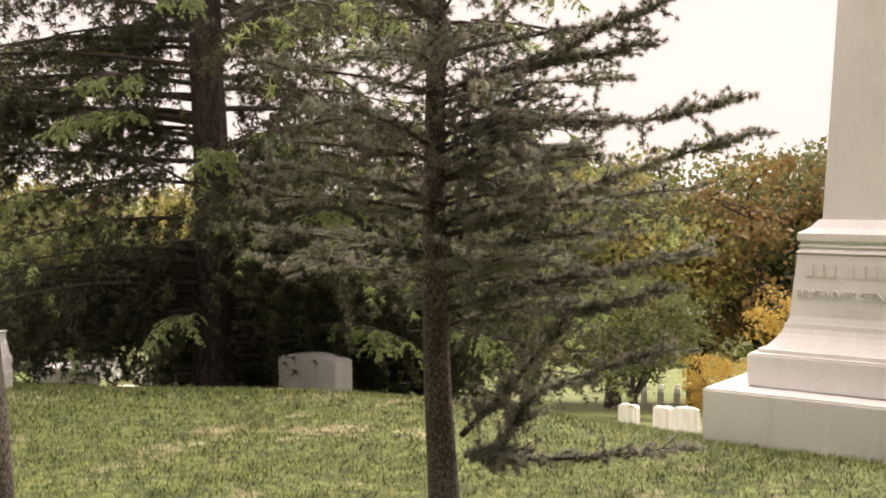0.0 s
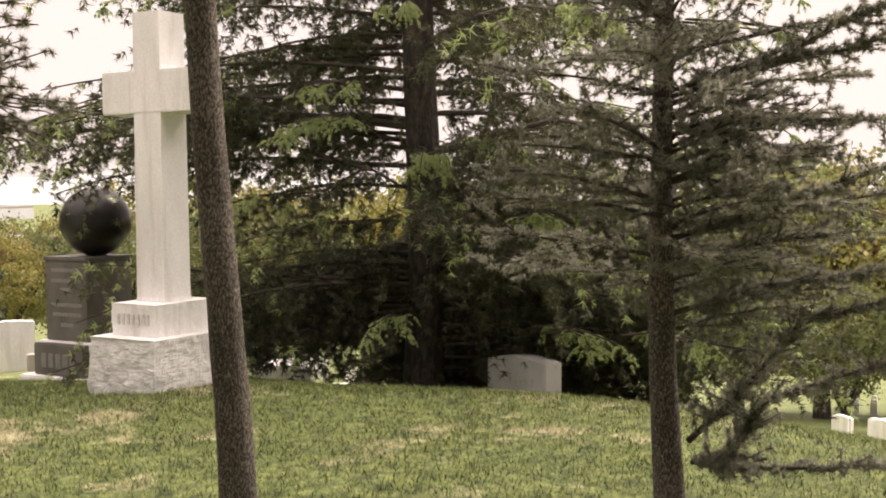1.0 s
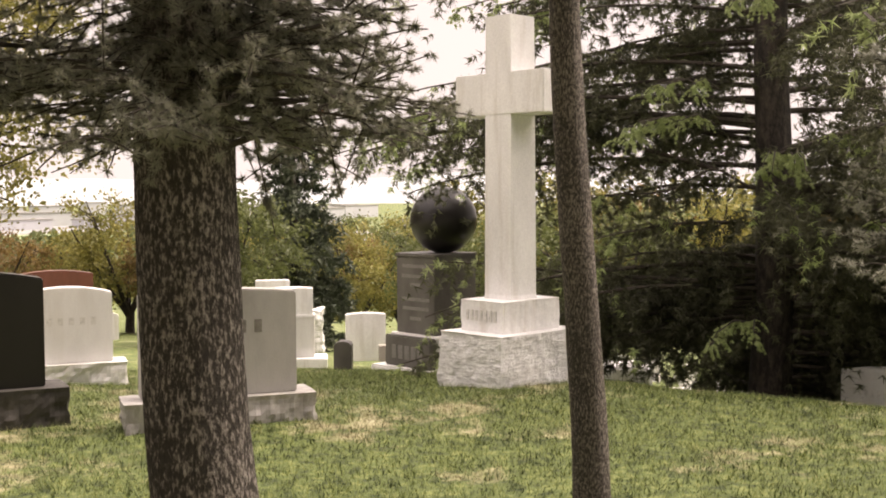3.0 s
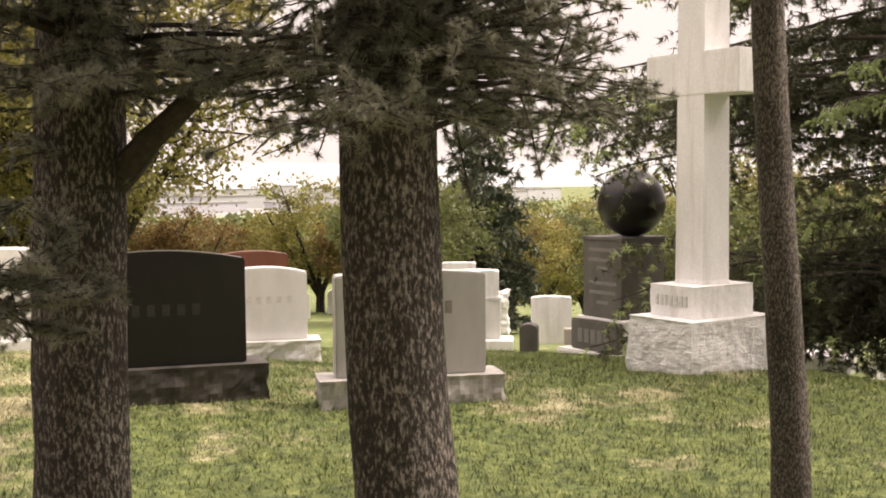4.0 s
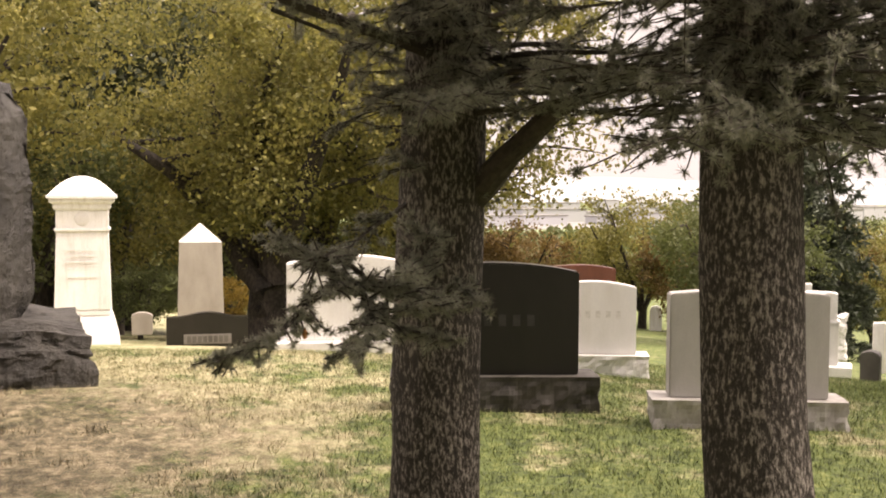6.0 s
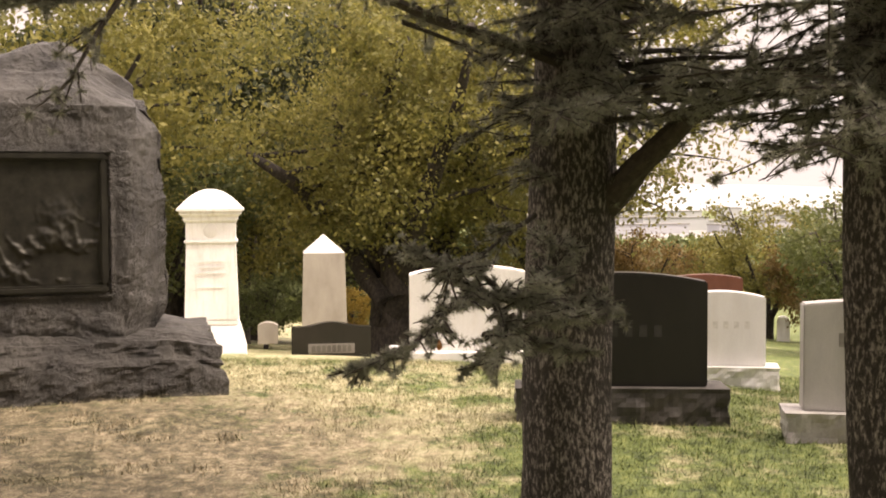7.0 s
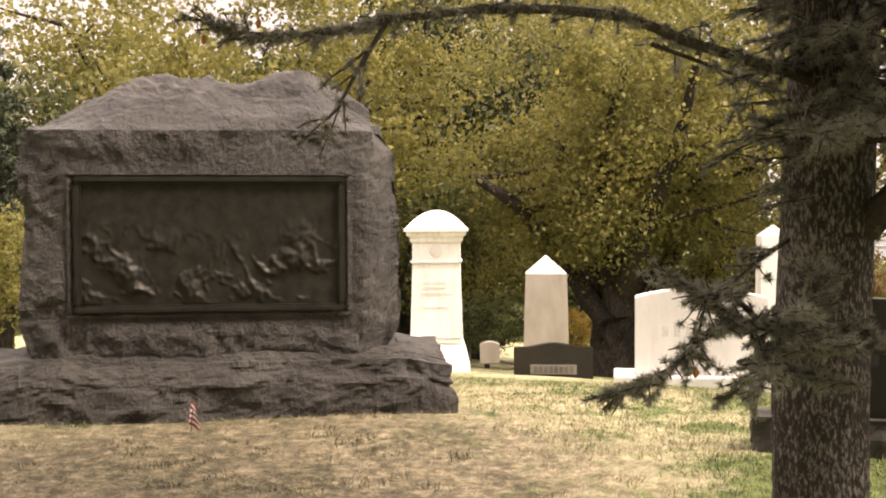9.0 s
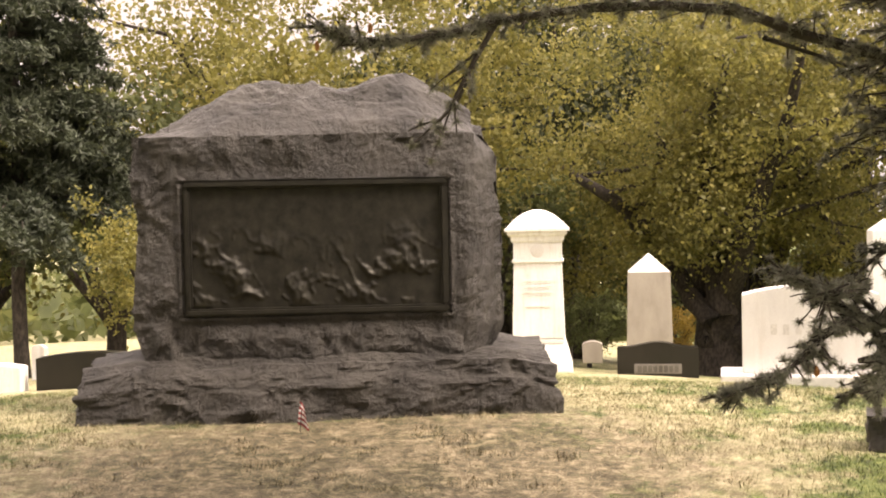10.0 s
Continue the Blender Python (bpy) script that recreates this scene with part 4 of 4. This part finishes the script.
conifer("thick furrowed cedar trunk with low dense needle branches", tb, 6.5, 0.172, 0.12, limbs, NEEDLES, BARK_DARK, 8, 28, 0.028, 40, 0.0019, 0.3, 0.08, cone=2.2, lean=(-0.012, -0.02), dense=17, canopy=(4.9, 9.0, 3.2))
tc = (-4.47, 0.55, 0.5)
limbs = whorls(tc, 3.0, 4.0, 40, 1.6, 0.1, 0.1, rng, 0.3, None) + whorls(tc, 2.25, 2.75, 8, 0.45, 0.12, 0.14, rng, 0.1, (-130, -20)) + whorls(tc, 2.45, 2.8, 16, 1.2, 0.12, 0.14, rng, 0.1, (-20, 120))
limbs += whorls(tc, 2.5, 3.2, 36, 0.4, 0.1, 0.3, rng, 0.1, (-120, 100))
heavy = [np.array([(-4.45, 0.6, 2.05), (-4.45, 0.65, 2.16), (-4.32, 0.77, 2.33), (-4.23, 0.92, 2.49), (-4.13, 1.09, 2.59), (-3.94, 1.3, 2.7)])]
rich = [np.array(e) for e in (
    [(-4.4, 0.5, 1.8), (-3.84, 0.34, 1.84), (-3.62, 0.18, 1.9), (-3.43, 0.06, 1.93), (-3.34, -0.03, 1.89), (-3.3, -0.1, 1.82), (-3.26, -0.19, 1.77), (-3.26, -0.3, 1.74)],
    [(-3.62, 0.18, 1.9), (-3.48, 0.08, 1.99), (-3.39, -0.01, 2.01), (-3.34, -0.04, 1.89)],
    [(-3.84, 0.34, 1.82), (-3.69, 0.35, 1.98), (-3.6, 0.29, 2.12)],
    [(-3.84, 0.34, 1.82), (-3.57, 0.44, 1.9), (-3.46, 0.47, 1.87)],
    [(-3.71, 0.21, 1.84), (-3.52, 0.15, 1.77), (-3.43, 0.06, 1.72)],
    [(-4.4, 0.5, 2.7), (-4.17, 0.28, 2.74), (-4.0, 0.03, 2.78), (-3.82, -0.22, 2.86), (-3.63, -0.56, 2.86), (-3.5, -0.88, 2.81), (-3.37, -1.06, 2.75), (-3.27, -1.24, 2.72), (-3.18, -1.38, 2.76)])]
for k in range(9):
    rich.append(bough((-3.8 + rng.uniform(0, 0.25), 0.31 - rng.uniform(0, 0.2), 1.84 + rng.uniform(-0.06, 0.08)), rng.uniform(-130, 80), 0.34 * rng.uniform(0.5, 1.2), rng.uniform(-0.06, 0.3), 0.04, 6, 0.1, rng))
limbs += [np.array(e) for e in (
    [(-3.49, -0.92, 2.8), (-3.38, -0.99, 2.64), (-3.32, -1.04, 2.52), (-3.25, -1.13, 2.43)],
    [(-4.13, -0.11, 2.81), (-4.32, 0.13, 2.75), (-4.49, 0.38, 2.67)],
    [(-4.4, 0.39, 2.14), (-4.12, 0.21, 2.05), (-3.93, 0.07, 1.95)])]
tc_tree = conifer("thick furrowed cedar trunk with a low twig of short needles", tc, 6.5, 0.178, 0.13, limbs, NEEDLES, BARK_DARK, 9, 28, 0.026, 42, 0.0018, 0.2, 0.05, cone=2.2, dense=24, heavy=heavy, rich=rich, canopy=(4.9, 9.6, 3.6))


cone_spots = ((-3.3, -0.05, 1.8), (-3.25, -1.24, 2.76), (-3.2, -1.38, 2.71), (-3.4, 1.78, 2.45), (-3.62, 2.02, 2.5))
for spot in cone_spots:
    bm = bmesh.new()
    bmesh.ops.create_icosphere(bm, subdivisions=2, radius=0.01, matrix=Matrix.Diagonal((0.7, 0.7, 1.5, 1)))
    for v in bm.verts:
        v.co *= 1 + 0.25 * noise.noise(v.co * 160)
    c = part("cone", bm, CONE, tc_tree)
    c.location = Vector(spot) - Vector(tc)


def broadleaf(label, base, high, r0, crown_r, crown_z, mat, seed, n_leaves=16000, size=0.2, stems=5, name="broadleaf_tree", bark_mat=None, flat=0.8, forks=()):
    """A tree whose forked limbs end in clumps of leaves, with gaps between the clumps."""
    rng = np.random.default_rng(seed)
    t = thing(name, pose(*base), label, "tree")
    woods = [tube([(0, 0, -0.4), (0.02, 0, high * 0.1), (0.05, 0.03, high * 0.22)], [r0 * 1.25, r0, r0 * 0.9], 14, 0.1)]
    clumps = []
    for s, spread in enumerate(forks):
        p = np.array([(rng.normal(scale=0.4) * k, a, c) for k, (a, c) in enumerate(spread)])
        p = along(p, np.linspace(0, 1, 14)) + rng.normal(scale=0.05, size=(14, 3))
        woods.append(tube(p, np.linspace(r0 * 0.62, r0 * 0.12, 14), 10, 0.12))
        for k in range(9):
            u = rng.uniform(0.4, 1.0)
            q = bough(along(p, np.array([u]))[0], rng.uniform(0, 360), crown_r * rng.uniform(0.15, 0.4), high * rng.uniform(0.0, 0.14), 0.15, 7, 0.15, rng)
            woods.append(tube(q, np.linspace(r0 * 0.15, r0 * 0.04, 7), 5))
            clumps += [q[-1], q[4]]
    for s in range(stems):
        az = 360 * s / stems + rng.uniform(-25, 25)
        ln = crown_r * rng.uniform(0.55, 0.95)
        p = bough((0, 0, high * 0.15), az, ln, high * rng.uniform(0.5, 0.85), 0, 9, 0.1, rng)
        woods.append(tube(p, np.linspace(r0 * 0.6, r0 * 0.12, 9), 9, 0.1))
        for k in range(7):
            u = rng.uniform(0.3, 1.0)
            q = bough(along(p, np.array([u]))[0], az + rng.uniform(-90, 90), crown_r * rng.uniform(0.2, 0.5), high * rng.uniform(-0.05, 0.15), 0.1, 6, 0.15, rng)
            woods.append(tube(q, np.linspace(r0 * 0.16, r0 * 0.04, 6), 5))
            clumps += [q[-1], q[3]]
    for k in range(int(20 + 22 * stems)):
        d = rng.normal(size=3)
        d /= np.linalg.norm(d)
        d *= rng.uniform(0.55, 1.0)
        clumps.append(np.array((d[0] * crown_r, d[1] * crown_r, crown_z - base[2] + d[2] * crown_r * flat)))
    v, f = joined(woods)
    solid("trunk", v, f, bark_mat or BARK_BROWN, t, "", True)
    clumps = np.array(clumps)
    pick = rng.integers(0, len(clumps), n_leaves)
    spread = rng.uniform(0.045, 0.115, len(clumps))[pick][:, None] * crown_r
    c = clumps[pick] + rng.normal(size=(n_leaves, 3)) * spread * (1, 1, 0.7)
    c = c[c[:, 2] > 0.2]
    v, f = leaves(c, rng, size)
    solid("crown", v, f, mat, t)
    return t


broadleaf("spreading tree with dark forked limbs and yellow-green leaves", (-30.5, 0.7, float(height(-30.5, 0.7))), 9.5, 0.62, 6.5, 7.0, LEAVES, 21, 85000, 0.125, 2, flat=0.52, forks=(
    ((-0.1, 0.6), (-0.3, 1.5), (-1.5, 3.4), (-2.8, 4.8), (-4.2, 5.6)), ((-0.1, 0.6), (0.0, 1.6), (-0.8, 3.6), (-1.3, 5.2), (-1.6, 7.0)), ((0, 0.6), (0.1, 1.7), (-0.3, 3.9), (-0.4, 6.0), (0.2, 8.0)),
    ((0.1, 0.6), (0.3, 1.7), (0.6, 3.9), (1.3, 5.8), (2.2, 7.4)), ((0.1, 0.6), (0.5, 1.5), (1.7, 3.3), (3.0, 5.0), (4.2, 6.0)), ((0.1, 0.5), (0.6, 1.3), (2.3, 2.7), (4.0, 3.5), (5.4, 3.7))))
broadleaf("yellow-green leafed tree behind the boulder monument", (-31, -9.5, float(height(-31, -9.5))), 10, 0.4, 6.0, 6.5, LEAVES, 22, 42000, 0.17, 7)
broadleaf("yellow-green leafed tree on the slope", (-31, 4.9, float(height(-31, 4.9))), 9.5, 0.3, 5.0, 6.9, LEAVES, 23, 26000, 0.15, 6, flat=0.58)


def spire(label, base, high, wide, seed, mat=SPRUCE, n=70, low=0.4):
    rng = np.random.default_rng(seed)
    limbs = whorls((base[0], base[1]), base[2] + low, base[2] + high * 0.97, n, wide, 0.05, 0.25, rng, 0.88)
    return conifer(label, base, base[2] + high, 0.16, 0.03, limbs, mat, BARK_BROWN, seed, 12, 0.2, 8, 0.028, 0.7, 0.25, cone=1.0, twigs=False)


spire("dense dark green spruce on the slope", (-23.1, 12.1, float(height(-23.1, 12.1))), 5.2, 1.7, 31)
spire("tall dark conifer beside the boulder monument", (-21.5, -13.6, float(height(-21.5, -13.6))), 12, 3.3, 32, n=130, low=3.0)

# mixed autumn wood on the hillside
protos = []
for i, (label, mat) in enumerate((("yellow-green hillside tree on the slope below", LEAVES), ("dull green hillside tree on the slope below", GREENLEAF), ("orange autumn hillside tree on the slope below", ORANGE), ("bright yellow autumn tree on the slope below", YELLOW), ("dark-leaved tree with shade in its colour, some unseen behind the camera", DARKLEAF))):
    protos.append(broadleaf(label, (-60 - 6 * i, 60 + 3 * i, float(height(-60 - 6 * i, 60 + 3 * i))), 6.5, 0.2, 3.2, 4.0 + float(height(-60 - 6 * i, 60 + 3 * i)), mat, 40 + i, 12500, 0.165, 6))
    tagged(protos[-1], "", "", "hillside wood")
rng = np.random.default_rng(77)


def grow(i, x, y, s):
    o = copy_thing(protos[i], Matrix.Translation((x, y, float(height(x, y)) - 0.2)) @ pose(0, 0, 0, 0, 0, rng.uniform(0, 360)) @ Matrix.Scale(s, 4))
    return o


# (kind, yaw from the +y axis towards -x, distance, size)
for i, yaw, d, s in (
    (1, 5, 60, 2.1), (1, 9, 64, 2.3), (2, 12, 58, 1.9), (1, 16, 62, 2.2), (0, 20, 56, 1.9), (1, 24, 60, 2.0), (3, 9, 38, 0.8), (1, 19, 44, 0.9), (3, 14.5, 30, 0.35),
    (1, 28, 48, 1.5), (0, 32, 44, 1.3), (2, 35, 40, 1.1), (1, 38, 46, 1.4), (2, 33.5, 52, 1.2), (0, 42, 40, 1.1), (2, 45, 44, 1.1), (1, 47, 36, 0.9), (0, 50, 44, 1.1),
    (1, 54, 30, 0.62), (0, 57, 42, 0.75), (0, 59.5, 36, 0.6), (2, 61, 38, 0.62), (1, 63, 40, 0.75), (0, 65, 30, 0.55), (1, 66, 24, 0.55), (2, 68, 33, 0.5),
    (0, 70.3, 34, 0.64), (0, 72.9, 38, 0.5), (1, 74.4, 42, 0.4), (2, 76.6, 34, 0.53), (2, 79.6, 34, 0.58), (1, 84, 40, 0.9), (3, 91.0, 36, 0.34), (1, 95.0, 30, 0.34), (1, 91, 42, 1.0), (0, 96, 38, 1.1),
    (1, 100, 34, 1.0), (0, 105, 30, 0.8), (1, 109, 26, 0.5), (0, 113, 24, 0.4), (1, 118, 30, 1.2), (0, 124, 32, 1.4),
    # Kind 4 here fills the gloom under the spreading tree with shade-coloured leaves.
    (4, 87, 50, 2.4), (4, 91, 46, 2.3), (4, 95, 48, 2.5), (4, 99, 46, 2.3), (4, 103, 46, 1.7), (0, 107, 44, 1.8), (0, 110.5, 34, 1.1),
    # Kind 4 at yaw 162 to 285: unseen trees added to block sky light.
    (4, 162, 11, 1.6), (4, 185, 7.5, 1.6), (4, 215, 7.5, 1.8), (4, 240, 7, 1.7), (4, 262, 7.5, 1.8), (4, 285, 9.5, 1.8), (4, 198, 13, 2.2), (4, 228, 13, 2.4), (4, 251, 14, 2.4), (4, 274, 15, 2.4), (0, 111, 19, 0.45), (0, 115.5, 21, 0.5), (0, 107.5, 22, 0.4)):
    grow(i, -d * math.sin(radians(yaw)), d * math.cos(radians(yaw)), s)

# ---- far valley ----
# Distance haze is put into the buildings' pale bluish grey.
CITY = plain("haze_paled_buildings", (0.42, 0.43, 0.45), 0.8, 0, 0.1, 0.02)
FIELD = plain("far_green_field", (0.2, 0.26, 0.12), 0.9, 0, 0.15, 0.02)
ROAD = plain("far_pale_road", (0.24, 0.235, 0.22), 0.9, 0, 0.1, 0.02)
rng = np.random.default_rng(91)
for k in range(46):
    yaw, d = rng.uniform(52, 82), rng.uniform(750, 1500)
    x, y = -d * math.sin(radians(yaw)), d * math.cos(radians(yaw))
    t = thing("distant_building", pose(x, y, -25.5, 0, 0, 180 - yaw + 90), "long pale flat-roofed building far off in the valley", "building", "far buildings")
    w, h = rng.uniform(20, 70), rng.uniform(5, 15)
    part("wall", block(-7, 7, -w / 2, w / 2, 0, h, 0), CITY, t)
    part("roof", block(-7.4, 7.4, -w / 2 - 0.5, w / 2 + 0.5, h, h + 1, 0), ROAD, t)
for yaw, d, w, dep, mat, nm in ((74.5, 620, 70, 120, FIELD, "field"), (75, 760, 200, 40, ROAD, "road"), (66, 700, 200, 60, ROAD, "road"), (76, 540, 90, 16, ROAD, "road")):
    x, y = -d * math.sin(radians(yaw)), d * math.cos(radians(yaw))
    tagged(part(nm, block(-dep, dep, -w, w, -1, 0.3, 0), mat), "pale open strip on the far valley floor", nm, "", "structure").matrix_world = pose(x, y, float(height(x, y)) + 0.3, 0, 0, 90 - yaw + 90)

# Haze over the far hills is put into their flat grey-blue colour.
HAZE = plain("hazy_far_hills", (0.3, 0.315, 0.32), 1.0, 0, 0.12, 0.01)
ring = np.radians(np.linspace(0, 360, 181))
crest_z = np.array([30 + 22 * noise.noise(Vector((3 * math.cos(a), 3 * math.sin(a), 5))) + 7 * noise.noise(Vector((14 * math.cos(a), 14 * math.sin(a), 2))) for a in ring])
rows_ = [(2300, -26 + 0 * crest_z), (2700, crest_z), (3300, crest_z * 0.6)]
hv = np.concatenate([np.stack([d * np.cos(ring), d * np.sin(ring), z], 1) for d, z in rows_])
hf = np.array([(r * 181 + k, r * 181 + k + 1, (r + 1) * 181 + k + 1, (r + 1) * 181 + k) for r in range(2) for k in range(180)])
tagged(solid("backdrop", hv, hf, HAZE, None, "low hills along the horizon with haze in their grey colour", True), "", "hills", "", "structure")
rng = np.random.default_rng(92)
far_n = 70000
fyaw, fd = np.radians(rng.uniform(-10, 130, far_n)), np.exp(rng.uniform(math.log(105), math.log(900), far_n))
fd = np.where((np.degrees(fyaw) > 71) & (np.degrees(fyaw) < 78) & (fd > 450), 320, fd)
fx, fy = -fd * np.sin(fyaw), fd * np.cos(fyaw)
fz = height(fx, fy) + rng.uniform(0, 1, far_n) ** 0.6 * np.clip(fd * 0.03, 3, 9)
v, f = leaves(np.stack([fx, fy, fz], 1), rng, 1.9)
tagged(solid("far_wood", v, f, GREENLEAF, None, "distant mixed woods covering the valley side"), "", "woods", "", "stuff")

# ---- grass ----
rng = np.random.default_rng(5)
N = 620000


def drift(x, y, cell, seed):
    """Smooth chance values from 0 to 1 over the plan, in cells of that size."""
    g = np.random.default_rng(seed).random((256, 256))
    u, w = x / cell + 100, y / cell + 100
    i, j = np.floor(u).astype(int), np.floor(w).astype(int)
    a, b = u - i, w - j
    a, b = a * a * (3 - 2 * a), b * b * (3 - 2 * b)
    i, j = i % 255, j % 255
    return (g[i, j] * (1 - a) + g[i + 1, j] * a) * (1 - b) + (g[i, j + 1] * (1 - a) + g[i + 1, j + 1] * a) * b


yaw = np.radians(rng.uniform(-6, 128, N))
d = np.sqrt(rng.uniform(4.4**2, 14.5**2, N))
x, y = -d * np.sin(yaw), d * np.cos(yaw)
clump = 0.6 * drift(x, y, 0.16, 1) + 0.4 * drift(x, y, 0.06, 2)
tall = drift(x, y, 0.5, 3)
litter = np.hypot(x + 7.9, y + 2.6) < 2.7 + 1.6 * (drift(x, y, 0.45, 4) - 0.5) + rng.normal(scale=0.25, size=N)
tuft = litter & (drift(x, y, 0.3, 6) > 0.72)
flat = litter & ~tuft
keep = rng.random(N) < np.where(flat, 0.42, 0.35 + 0.9 * clump)
x, y, clump, tall, flat = x[keep], y[keep], clump[keep], tall[keep], flat[keep]
N = len(x)
ln = np.where(flat, rng.uniform(0.05, 0.13, N), rng.uniform(0.025, 0.06, N) * (0.5 + 0.8 * clump + 0.35 * tall))
ang = rng.uniform(0, 2 * math.pi, N) + 0.0
lean_ = np.where(flat, rng.uniform(0.975, 1.0, N), rng.uniform(0.55, 0.985, N))
root = np.stack([x, y, height(x, y) - 0.003 + np.where(flat, rng.uniform(0, 0.02, N), 0)], 1)
tip = root + np.stack([np.cos(ang) * lean_ * ln, np.sin(ang) * lean_ * ln, np.sqrt(1 - lean_**2) * ln + 0.006], 1)
wide = np.stack([-np.sin(ang), np.cos(ang), np.zeros(N)], 1) * np.where(flat, 0.0028, 0.0032)[:, None]
tri = np.stack([root - wide, root + wide, tip], 1).reshape(-1, 3)
grass = solid("grass", tri, np.arange(len(tri)).reshape(-1, 3), BLADES, None, "short mown lawn grass with dry straw-coloured blades")
tagged(grass, "", "grass", "", "stuff")
